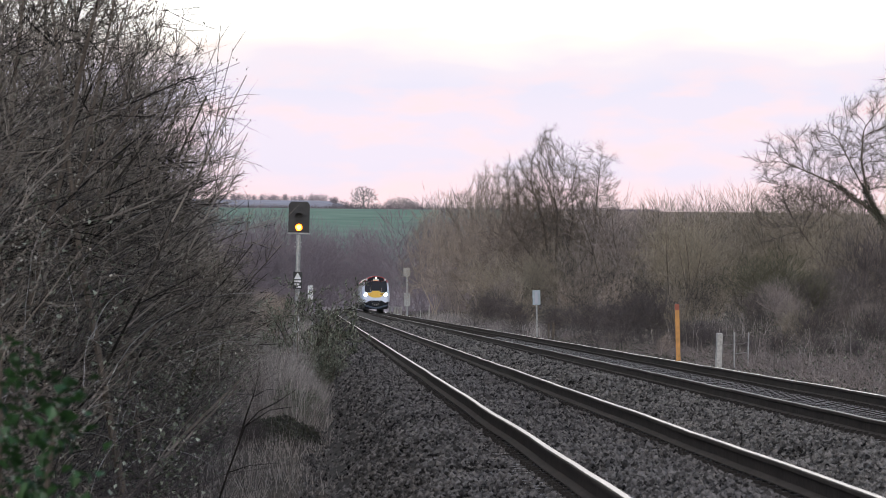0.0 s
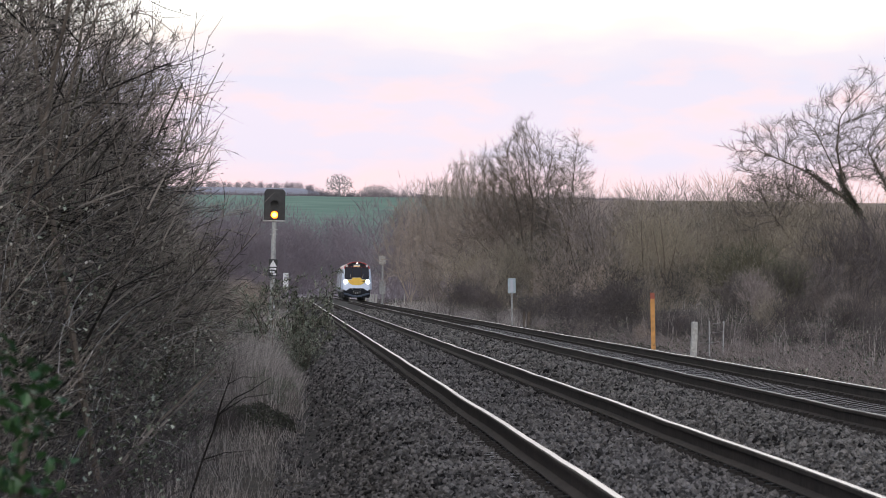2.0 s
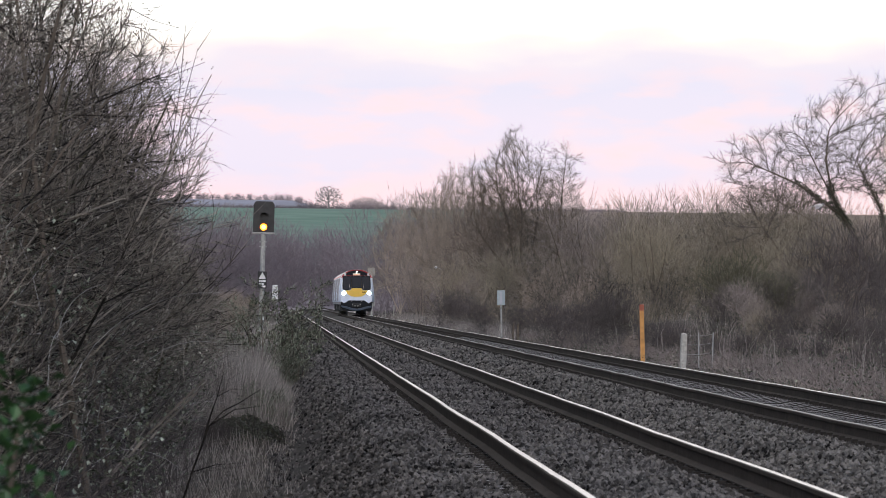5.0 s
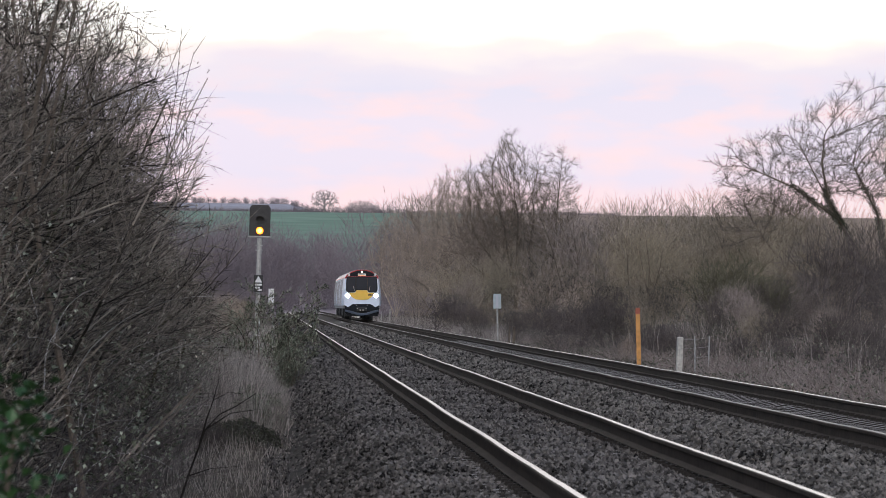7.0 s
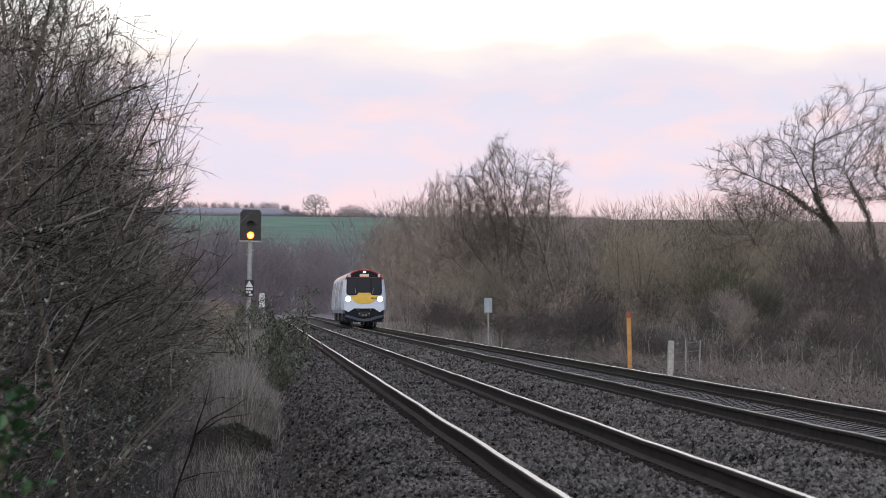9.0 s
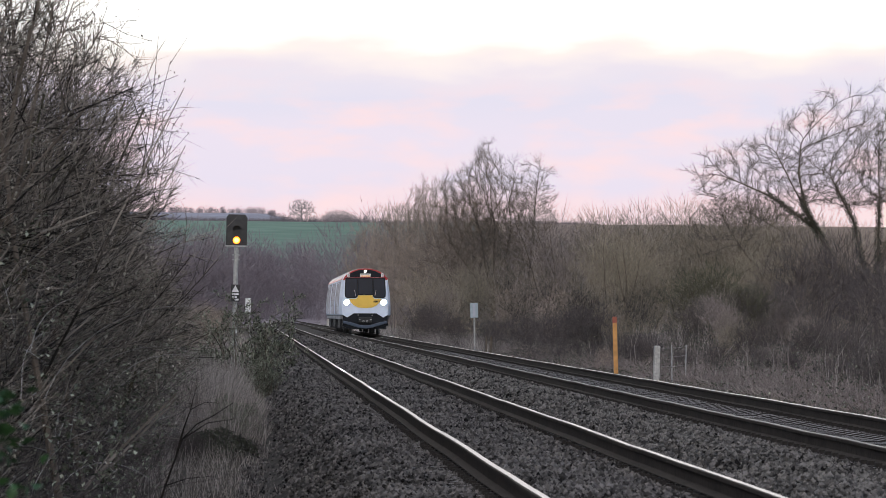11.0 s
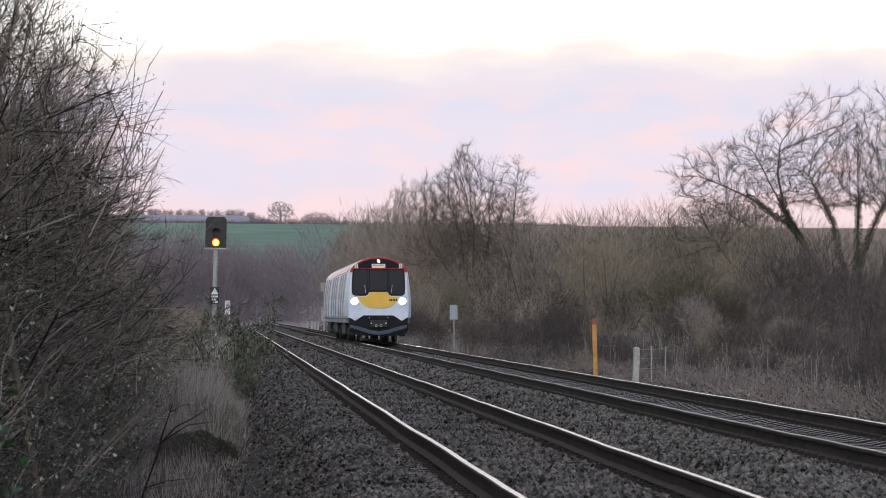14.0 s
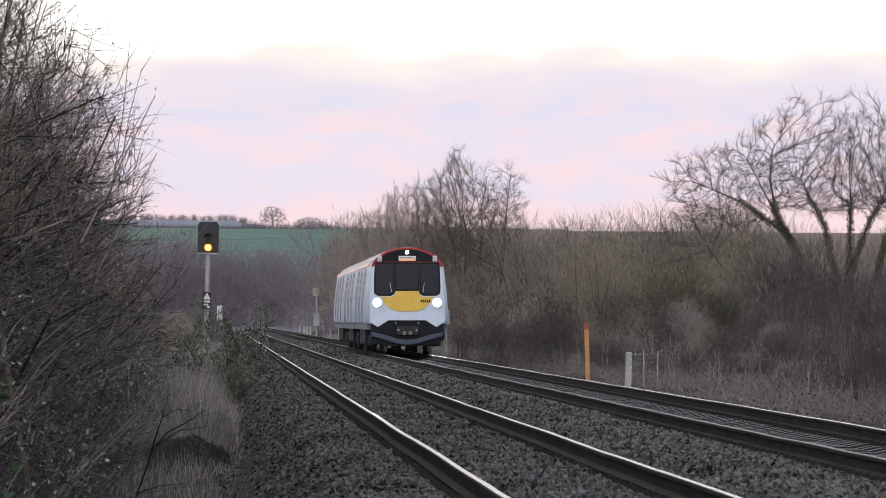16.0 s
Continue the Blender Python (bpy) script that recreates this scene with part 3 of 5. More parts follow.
def hedge():
    rng = random.Random(21)
    kinds, lite = [], []
    for i in range(8):
        near = i < 5
        segs = hedge_shrub(rng, 14, (10, 7.8, 6.4), 0.0036, i * 3.0) if near else hedge_shrub(rng, 12, (9, 5.5, 3.6), 0.0072, i * 3.0)
        p = plant("hawthorn_shrub", segs, MOSSY_BARK if i % 2 else BARK, TWIG)
        flecks = []
        for _ in range(2200 if near else 250):
            a = rng.uniform(0, 2 * math.pi)
            r = rng.uniform(0.8, 2.3)
            flecks.append((Vector((r * math.cos(a), r * math.sin(a), 0.3 + 4.2 * rng.random() ** 1.5)), Vector((rng.gauss(0, 1), rng.gauss(0, 1), rng.gauss(0, 1))), rng.uniform(0.025, 0.05), rng.uniform(0.015, 0.03)))
        ob = new("withered_leaf", leaf_mesh("withered_leaf", flecks, OLD_LEAF))
        ob.parent = p
        tagged(ob, "few pale withered leaves", kind="stuff")
        tagged(p, "leafless tangled hawthorn shrub in the tall lineside hedge", "shrub", "hedge shrubs")
        (kinds if near else lite).append(p)
    used = set()
    rng = random.Random(77)

    def place(pool, x, y, k):
        fresh = [p for p in pool if p not in used]
        src = fresh[0] if fresh else pool[rng.randrange(len(pool))]
        ob = copy_thing(src, Matrix()) if src in used else src
        used.add(src)
        put(ob, x, y, rng.uniform(-35, 35), k, 0.05)

    y = 39.0
    while y < 330:
        for row in range(2 if y < 120 else 1):
            o = -6.66 - 0.6 * smooth(60, 39, y) - 0.35 * smooth(100, 150, y) - 1.9 * row + rng.uniform(-0.3, 0.3)
            yy = y + rng.uniform(-0.8, 0.8) + row * 1.5
            place(kinds if y < 105 and not row else lite, line_x(yy) + o, yy, rng.uniform(0.92, 1.10) * (1.10 if row else 1.0) * (1.15 + 0.0 * smooth(60, 110, y) - 0.38 * smooth(140, 290, y)))
        y += 2.5 + 0.026 * (y - 39)
    for x, y, k in ((-3.62, 28.5, 0.56), (-4.0, 33.5, 0.64)):
        place(kinds, x, y, k)


hedge()


def ivy_on(root, segs, rng, upto):
    places = []
    for a, b, r0, r1, lv in segs:
        if lv == 0 and a.z < upto:
            for _ in range(int(330 * (b - a).length)):
                d = Vector((rng.gauss(0, 1), rng.gauss(0, 1), rng.gauss(0, 0.6)))
                places.append((a + (b - a) * rng.random() + d.normalized() * (r0 + rng.uniform(0, 0.13)), d, 0.085, 0.07))
    ob = new("ivy", leaf_mesh("ivy", places, DARK_LEAF))
    ob.parent = root
    tagged(ob, "dark green ivy round the trunks")


def trees():
    rng = random.Random(5)
    goals = dome(rng, 2800, (-0.5, 0, 6.2), (4.1, 3.6, 7.4), -0.25, 0.6) + dome(rng, 250, (-3.0, 0, 5.2), (2.6, 2.2, 2.6), -0.5)
    stems = [[(0, 0, -0.3), (0.1, 0, 2.6), (-0.5, 0.2, 4.6), (-0.8, 0.3, 7.0)], [(0.1, 0, 2.6), (0.9, -0.3, 4.6), (1.3, -0.2, 7.2)], [(0.1, 0, 2.4), (-1.4, -0.4, 4.2), (-2.6, -0.6, 5.8)], [(0.05, 0, 2.2), (0.1, 0.6, 4.6), (0.2, 1.0, 7.4)], [(0, 0, 2.0), (1.6, 0.3, 3.6), (2.5, 0.6, 5.0)], [(0, 0, 2.3), (-2.2, 0.4, 3.4), (-3.4, 0.6, 4.4)]]
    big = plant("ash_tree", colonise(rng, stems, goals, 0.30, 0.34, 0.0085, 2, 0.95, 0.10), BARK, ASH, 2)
    put(tagged(big, "tall leafless many-stemmed tree beyond the railway", "tree", "lineside trees"), *at(834, 25))
    goals = dome(rng, 520, (0.5, 0, 7.6), (1.9, 1.7, 5.2), -0.9)
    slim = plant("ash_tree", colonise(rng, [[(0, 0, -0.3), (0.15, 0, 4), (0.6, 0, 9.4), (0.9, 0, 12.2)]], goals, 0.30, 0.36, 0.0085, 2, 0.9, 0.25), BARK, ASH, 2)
    put(tagged(slim, "slim upright leafless tree beside a larger one", "tree", "lineside trees"), *at(896, 24.5))
    goals = dome(rng, 1700, (0, 0, 5.2), (3.7, 3.3, 6.6), -0.6, 0.55)
    stems = [[(rng.uniform(-0.6, 0.6), rng.uniform(-0.5, 0.5), -0.3), (rng.uniform(-1.6, 1.6), rng.uniform(-1.2, 1.2), 3.2)] for _ in range(7)]
    willow = plant("willow_tree", colonise(rng, stems, goals, 0.42, 0.46, 0.0085, 3, 1.0, 0.15), SCRUB, SCRUB, 2)
    put(tagged(willow, "brown twiggy leafless tree in the lineside wood", "tree", "lineside trees"), *at(752, 24.5), 0, 1.04)
    for u, sc, k, turn in ((706, 22.5, 1.06, 120), (660, 20.5, 1.01, 240), (620, 18.5, 0.95, 310), (790, 22, 0.98, 60)):
        put(copy_thing(willow, Matrix()), *at(u, sc), turn, k)
    goals = [g for g in dome(rng, 4200, (0.4, 0, 5.4), (6.4, 3.4, 7.0), -0.05, 0.6) if g[2] > 6.0 + 0.10 * abs(g[0]) - 0.9 * (g[0] < -3)]
    goals += dome(rng, 650, (-5.2, 0, 7.2), (2.9, 2.0, 2.3), -0.9)
    stems = [[(0, 0, -0.3), (-0.3, 0, 2.0), (-1.5, 0, 4.4), (-2.6, 0.1, 6.3)], [(-2.0, 0.05, 5.2), (-4.0, 0.2, 6.6), (-5.6, 0.2, 7.3)], [(0.6, 0.1, -0.3), (0.4, 0.2, 3.0), (-0.1, 0.2, 5.4), (-1.2, 0.2, 7.6)], [(0.9, 0, -0.3), (1.0, 0, 3.2), (1.1, 0.3, 6.8)], [(1.0, 0, 3.2), (1.8, -0.3, 5.4), (2.6, -0.4, 7.0)], [(1.2, 0.2, -0.3), (2.4, 0.5, 3.5), (3.2, 0.6, 6.6)], [(-1.0, 0, 3.4), (-3.4, -0.3, 4.9), (-5.2, -0.4, 5.9)], [(-1.6, 0, 4.6), (-3.0, 0.3, 7.2), (-3.7, 0.3, 8.6)], [(-2.4, 0, 5.9), (-2.7, -0.3, 7.6), (-2.6, -0.4, 9.0)]]
    segs = colonise(rng, stems, goals, 0.27, 0.32, 0.0066, 2, 0.72, 0.10)
    right = plant("leaning_tree", segs, BARK, DARK_TWIG, 2)
    ivy_on(right, segs, rng, 6.6)
    put(tagged(right, "leafless leaning tree with ivy on its trunks", "tree", "lineside trees"), *at(1478, 38))
    put(copy_thing(right, Matrix()), *at(1720, 36), 150, 0.95)
    goals = dome(rng, 420, (-2.6, 0, 4.6), (2.4, 1.6, 2.0), -0.7)
    thin = plant("leaning_tree", colonise(rng, [[(0, 0, -0.3), (-1.2, 0, 2.2), (-2.8, 0, 4.4)]], goals, 0.3, 0.36, 0.0070, 2, 0.7), BARK, DARK_TWIG, 2)
    put(tagged(thin, "thin leafless tree leaning over the scrub", "tree", "lineside trees"), *at(1375, 39))
    goals = dome(rng, 620, (0, 0, 3.5), (4.6, 4.2, 3.4), -0.75, 0.5)
    lone = plant("field_oak", colonise(rng, [[(0, 0, -0.5), (0, 0, 2.4)]], goals, 0.5, 0.6, 0.026, 2, 0.9), HAZE_TWIG, HAZE_TWIG, 2)
    put(tagged(lone, "lone round leafless oak on the field crest", "tree", "field trees"), *at(496, 6.0), 0, 1.0)
    for u, k in ((545, 0.56), (557, 0.66), (572, 0.62), (584, 0.48)):
        put(copy_thing(lone, Matrix()), *at(u, 5.75), rng.uniform(0, 360), k)


trees()


def scrub():
    rng = random.Random(9)
    kinds, lite, wood = [], [], []
    for i in range(5):
        p = plant("scrub_bush", brush(rng, 2.1, 5.0, 5, 2400, 0.62, 0.0082), BARK, (SCRUB, SCRUB_RED, SCRUB_OLIVE, TWIG, SCRUB_RED)[i])
        kinds.append(tagged(p, "brown leafless scrub bush beyond the railway", "bush", "lineside scrub"))
    for i in range(3):
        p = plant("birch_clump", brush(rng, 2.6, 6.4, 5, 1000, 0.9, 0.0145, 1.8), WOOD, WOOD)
        lite.append(tagged(p, "leafless young trees in a distant wood, twigs paled purple as in haze", "tree clump", "distant wood"))
    spots = []
    for y, lo, hi, k, step in ((165, 4.6, 30, 0.34, 1.7), (200, 5.0, 34, 0.55, 1.9), (250, 5.2, 38, 0.85, 2.4), (310, 5.6, 42, 1.3, 2.8), (350, 6, 44, 1.5, 3.0), (390, 6, 46, 1.65, 3.2), (440, 7, 46, 1.9, 3.2), (490, 6, 50, 2.05, 3.6), (580, 8, 50, 2.3, 4.5)):
        o = lo
        while o < hi:
            near = smooth(lo + 5, lo, o)
            spots.append((y + rng.uniform(-22, 22), FAR + o + rng.uniform(-0.5, 0.5), k * rng.uniform(0.62, 1.18) * (1 - 0.45 * near)))
            o += step
    for i, (y, o, k) in enumerate(spots):
        u = 784 + (line_x(y) + o) * FOCUS / y
        if 770 < u < 950 and y < 415:
            k *= 0.72
        elif y > 290 and u > 960:
            rise = 162 + 22 * smooth(1070, 1220, u) * smooth(1420, 1330, u) + 8 * smooth(960, 1060, u)
            k = (1.15 + rise * y / FOCUS) / 4.55 * rng.uniform(0.82, 1.05)
        src = kinds[i] if i < 5 else kinds[min(4, int(2.5 + 3.2 * noise.noise((o * 0.12, y * 0.02, 0.7)) + rng.uniform(-0.8, 0.8))) if i > 4 else 0]
        ob = src if i < 5 else copy_thing(src, Matrix())
        put(ob, line_x(y) + o, y, rng.uniform(0, 360), k, 0.1)
    for i in range(54):
        y = 165 + 13 * i + rng.uniform(-6, 6)
        put(copy_thing(kinds[(i * 3) % 5], Matrix()), line_x(y) - 4.6 - 3.6 * rng.random() - 1.2 * (i % 2), y, rng.uniform(0, 360), rng.uniform(0.26, 0.42) * (1 + 0.6 * smooth(200, 420, y)), 0.1)
    for i in range(96):
        y = rng.uniform(620, 900)
        o = rng.uniform(-40, 34)
        if -5 < o < 9:
            y = rng.uniform(905, 990)
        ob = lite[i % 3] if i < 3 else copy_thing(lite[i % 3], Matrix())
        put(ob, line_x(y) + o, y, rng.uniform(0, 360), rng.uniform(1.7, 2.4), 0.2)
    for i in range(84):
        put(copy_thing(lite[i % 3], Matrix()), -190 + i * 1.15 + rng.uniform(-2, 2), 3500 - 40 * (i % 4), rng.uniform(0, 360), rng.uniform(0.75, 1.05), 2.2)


scrub()


def bramble_mounds():
    rng = random.Random(14)
    kinds = []
    for i in range(3):
        mat = OLIVE_STEM if i == 2 else BRAMBLE
        m = plant("bramble_mound", brush(rng, 1.5, 2.3, 4, 3000, 0.38, 0.0055), mat, mat)
        kinds.append(tagged(m, "dark olive rounded bramble mound at the trackside" if i == 2 else "dark rounded bramble mound at the trackside", "bramble mound", "bramble mounds"))
    for i, (u, s, k) in enumerate(((905, 50, 0.85), (950, 52, 0.9), (1232, 50, 1.55), (1000, 55, 0.85), (1085, 60, 0.62), (1185, 53, 1.1), (1330, 49, 1.25), (1412, 48, 1.9), (1500, 46, 1.45), (1572, 45, 1.6), (1550, 62, 1.3), (772, 40, 0.95), (842, 43, 0.72), (1255, 50, 1.0), (1640, 66, 1.2), (700, 34, 1.1), (1556, 92, 0.8), (1500, 84, 0.35), (1440, 80, 0.42), (1380, 74, 0.38), (1310, 70, 0.48), (1240, 66, 0.42), (1170, 63, 0.36), (1100, 61, 0.5), (1040, 58, 0.45), (1475, 72, 0.6), (1395, 66, 0.7), (1290, 62, 0.6), (1610, 88, 0.6), (1540, 76, 0.55), (1660, 98, 0.6), (290, 126, 0.24))):
        put(kinds[i] if i < 3 else copy_thing(kinds[i % 2], Matrix()), *at(u, s), rng.uniform(0, 360), k, 0.1, rng.uniform(0.85, 1.1))


bramble_mounds()


def thicket(name, label, category, count, area, tall, thin, mat, seed, lean=0.35, bent=True):
    """Loose upright stalks over a stretch of ground; area(rng) gives x, y."""
    rng = random.Random(seed)
    segs = []
    for _ in range(count):
        x, y, k = area(rng)
        p = Vector((x, y, height(x, y) - 0.03))
        d = Vector((rng.gauss(0, lean), rng.gauss(0, lean), 1)).normalized()
        n = tall * k * rng.uniform(0.4, 1.1)
        if not bent:
            segs.append((p, p + d * n, thin, 0.0, 1))
            continue
        q = p + d * n * 0.55
        segs.append((p, q, thin, thin * 0.7, 1))
        segs.append((q, q + (d + Vector((rng.gauss(0, 0.35), rng.gauss(0, 0.35), -0.1))) * n * 0.45, thin * 0.7, 0.0, 1))
    tagged(new(name, limbs(name, segs, mat)), label, category, kind="stuff")


def right_verge(rng):
    y = 60 + 190 * rng.random() ** 0.8
    o = FAR + 2.9 + 4.2 * rng.random() ** 1.4
    return line_x(y) + o, y, (0.4 + 0.6 * smooth(FAR + 2.8, FAR + 5, o)) * (0.35 + 0.9 * smooth(-0.15, 0.25, noise.noise((y * 0.07, o * 0.8, 9.0))))


def left_verge(rng):
    near = rng.random() < 0.15
    y = 40 + 48 * rng.random() if near else 90 + 100 * rng.random()
    o = -2.35 - 1.9 * rng.random() + 0.3 * noise.noise((y * 0.16, 3.1, 0.0))
    return line_x(y) + o, y, (0.38 if near else 1.0) * (0.5 + 0.9 * smooth(-2.4, -3.2, o)) * (0.6 + 0.6 * (noise.noise((y * 0.13, o, 1.0)) > -0.1))


def far_verge(rng):
    y = 230 + 300 * rng.random()
    o = FAR + 2.9 + 4 * rng.random()
    return line_x(y) + o, y, 1.0


def left_far_verge(rng):
    y = 180 + 260 * rng.random()
    o = -2.3 - 3.6 * rng.random()
    return line_x(y) + o, y, 1.0


def crest(rng):
    x = rng.uniform(-95, 40)
    y = 1690 + rng.uniform(-4, 4) + 0.2 * x
    return x, y, 1.0 + (0.8 if -58 < x < -25 else 0)


thicket("dry_verge_grass", "dry straw-coloured grass beside the railway", "grass", 12000, right_verge, 0.30, 0.0042, DRY_GRASS, 1, 0.35, False)
thicket("dry_verge_grass", "pale dry grass below the hedge", "grass", 19000, left_verge, 0.70, 0.006, DRY_GRASS, 2, 0.35, False)
thicket("dry_verge_grass", "dry grass along the distant trackside", "grass", 7000, far_verge, 0.8, 0.012, DRY_GRASS, 3, 0.35, False)
thicket("dry_verge_grass", "dry grass along the distant hedge foot", "grass", 8000, left_far_verge, 0.7, 0.010, DRY_GRASS, 13, 0.35, False)
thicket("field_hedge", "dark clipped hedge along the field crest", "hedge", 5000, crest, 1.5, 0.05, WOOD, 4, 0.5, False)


def left_brambles(rng):
    y = 46 + 100 * rng.random() ** 1.2
    o = -3.75 - 2.3 * rng.random()
    return line_x(y) + o, y, 0.4 + 0.9 * smooth(-3.7, -4.8, o)


def dead_stalks(rng):
    y = 95 + 140 * rng.random()
    o = FAR + 4.5 + 6 * rng.random()
    if rng.random() < 0.3:
        y, o = 205 + rng.gauss(0, 8), FAR + 9 + rng.gauss(0, 0.9)
    return line_x(y) + o, y, 1.0


def brambles(rng):
    y = 90 + 150 * rng.random()
    o = FAR + 3.9 + 7 * rng.random()
    return line_x(y) + o, y, 0.7 + 0.6 * noise.noise((y * 0.05, o * 0.5, 4.0))


thicket("bramble_thicket", "low brown bramble thicket at the trackside", "brambles", 26000, brambles, 0.95, 0.007, SCRUB_RED, 6, 1.1)
thicket("bramble_thicket", "dark tangled brambles at the hedge foot", "brambles", 3200, left_brambles, 1.7, 0.006, BRAMBLE, 12, 0.9)


def bramble_canes():
    """Long arching canes that spring from the hedge foot and droop over the verge."""
    rng = random.Random(58)
    for count, mat, label in ((150, BRAMBLE, "dark arching bramble canes in front of the hedge"), (80, PALE_CANE, "pale dead arching canes in front of the hedge")):
        segs = []
        for _ in range(count):
            y = 43 + 54 * rng.random() ** 1.2
            x = line_x(y) - 4.4 - 1.3 * rng.random()
            p = Vector((x, y, height(x, y) + 2.0 * rng.random() ** 1.3))
            d = Vector((rng.gauss(0.25, 0.4), rng.gauss(0, 0.3), rng.uniform(0.8, 1.6))).normalized()
            step = rng.uniform(0.08, 0.22)
            sag = rng.uniform(0.10, 0.30)
            thick = rng.uniform(0.0035, 0.008)
            for k in range(8):
                q = p + d * step
                segs.append((p, q, thick * (1 - k * 0.1), thick * (0.9 - k * 0.1), 1))
                p = q
                d = (d + Vector((rng.gauss(0.05, 0.07), rng.gauss(0, 0.07), -sag))).normalized()
        tagged(new("bramble_canes", limbs("bramble_canes", segs, mat)), label, "brambles", kind="stuff")


bramble_canes()


def hedge_leaves():
    rng = random.Random(77)
    places = []
    for _ in range(14000):
        x, y, k = left_brambles(rng)
        places.append((Vector((x + rng.uniform(-0.2, 0.2), y, height(x, y) + 2.3 * k * rng.random() ** 1.3)), Vector((rng.gauss(0, 1), rng.gauss(0, 1), rng.gauss(0, 0.8))), rng.uniform(0.04, 0.08), rng.uniform(0.03, 0.05)))
    tagged(new("bramble_leaves", leaf_mesh("bramble_leaves", places, LEAF)), "dull green bramble leaves at the hedge foot", "leaves", kind="stuff")


hedge_leaves()


def verge_leaves():
    """Half-dead bramble leaves over the low growth beyond the tracks."""
    rng = random.Random(41)
    for mat, count, label in ((DARK_LEAF, 9000, "dark bramble leaves over the trackside growth"), (LEAF, 3500, "dull green bramble leaves over the trackside growth")):
        places = []
        for _ in range(count):
            y = 62 + 170 * rng.random() ** 0.9
            o = FAR + 3.3 + 5.5 * rng.random()
            x = line_x(y) + o
            top = (0.25 + 0.7 * smooth(FAR + 3.3, FAR + 7, o)) * (0.4 + 0.9 * smooth(-0.2, 0.3, noise.noise((y * 0.06, o * 0.7, 2.0))))
            places.append((Vector((x, y, height(x, y) + top * rng.random() ** 0.7)), Vector((rng.gauss(0, 1), rng.gauss(0, 1), rng.gauss(0, 0.7))), rng.uniform(0.04, 0.08), rng.uniform(0.03, 0.05)))
        tagged(new("bramble_leaves", leaf_mesh("bramble_leaves", places, mat)), label, "leaves", kind="stuff")


verge_leaves()


def dark_hump():
    """A low bank of dark bramble where the pale grass ends."""
    rng = random.Random(66)
    x0, y0 = at(345, 122)
    root = empty("bramble_hump", pose(x0, y0, height(x0, y0)))
    tagged(root, "low dark leafy bramble hump in pale grass", "bramble")
    places, segs = [], []
    for _ in range(3200):
        a, r = rng.uniform(0, 2 * math.pi), math.sqrt(rng.random())
        x, y = 0.62 * r * math.cos(a), 1.6 * r * math.sin(a)
        z = (0.40 + 0.10 * noise.noise((x * 4, y * 2, 0.0))) * math.sqrt(max(0.0, 1 - r * r)) * rng.random() ** 0.35
        p, d = Vector((x, y, z)), Vector((rng.gauss(0, 1), rng.gauss(0, 1), rng.gauss(0.2, 0.6)))
        places.append((p, d, rng.uniform(0.03, 0.06), rng.uniform(0.025, 0.04)))
        if rng.random() < 0.3:
            segs.append((p, p + d.normalized() * rng.uniform(0.08, 0.2), 0.004, 0.0, 1))
    for name, me in (("leaves", leaf_mesh("leaves", places, DARK_LEAF)), ("stem", limbs("stem", segs, BRAMBLE))):
        ob = new(name, me)
        ob.parent = root
        tagged(ob, kind="stuff")


dark_hump()
thicket("dead_weed_stalks", "tall pale dead weed stalks in the scrub", "weeds", 800, dead_stalks, 1.5, 0.0055, DRY_GRASS, 7, 0.12)


def buddleia():
    rng = random.Random(31)
    x, y = at(404, 69)
    segs = shrub(rng, 2.3, 14, (6, 4, 2), 0.006, 0.62, 0.03, 0.5)
    root = plant("buddleia_bush", segs, BARK, TWIG)
    places, heads = [], []
    for a, b, r0, r1, lv in segs:
        if lv >= 2:
            for _ in range(4):
                d = (b - a).normalized() + Vector((rng.gauss(0, 0.7), rng.gauss(0, 0.7), rng.gauss(0, 0.5)))
                places.append((a + (b - a) * rng.random(), d, rng.uniform(0.06, 0.12), 0.028))
        if lv == 1 and r1 == 0.0 and b.z > 1.05:
            mid = b + Vector((rng.uniform(-0.05, 0.12), 0, 0.14))
            heads += [(b, mid, 0.014, 0.02, 1), (mid, mid + Vector((rng.uniform(0.03, 0.12), 0, 0.05)), 0.02, 0.0, 1)]
    ob = new("leaves", leaf_mesh("leaves", places, LEAF))
    ob.parent = root
    ob = new("seed_head", limbs("seed_head", heads, RUST))
    ob.parent = root
    tagged(ob, kind="stuff")
    tagged(root, "grey-green buddleia bush with dark drooping seed heads", "bush", "verge bushes")
    put(root, x, y, 0, 1.2)
    put(copy_thing(root, Matrix()), *at(364, 63), 140, 0.95)
    put(copy_thing(root, Matrix()), *at(434, 77), 250, 0.55)
    put(copy_thing(root, Matrix()), *at(365, 106), 80, 0.33)
    put(copy_thing(root, Matrix()), *at(402, 108), 180, 0.30)


buddleia()


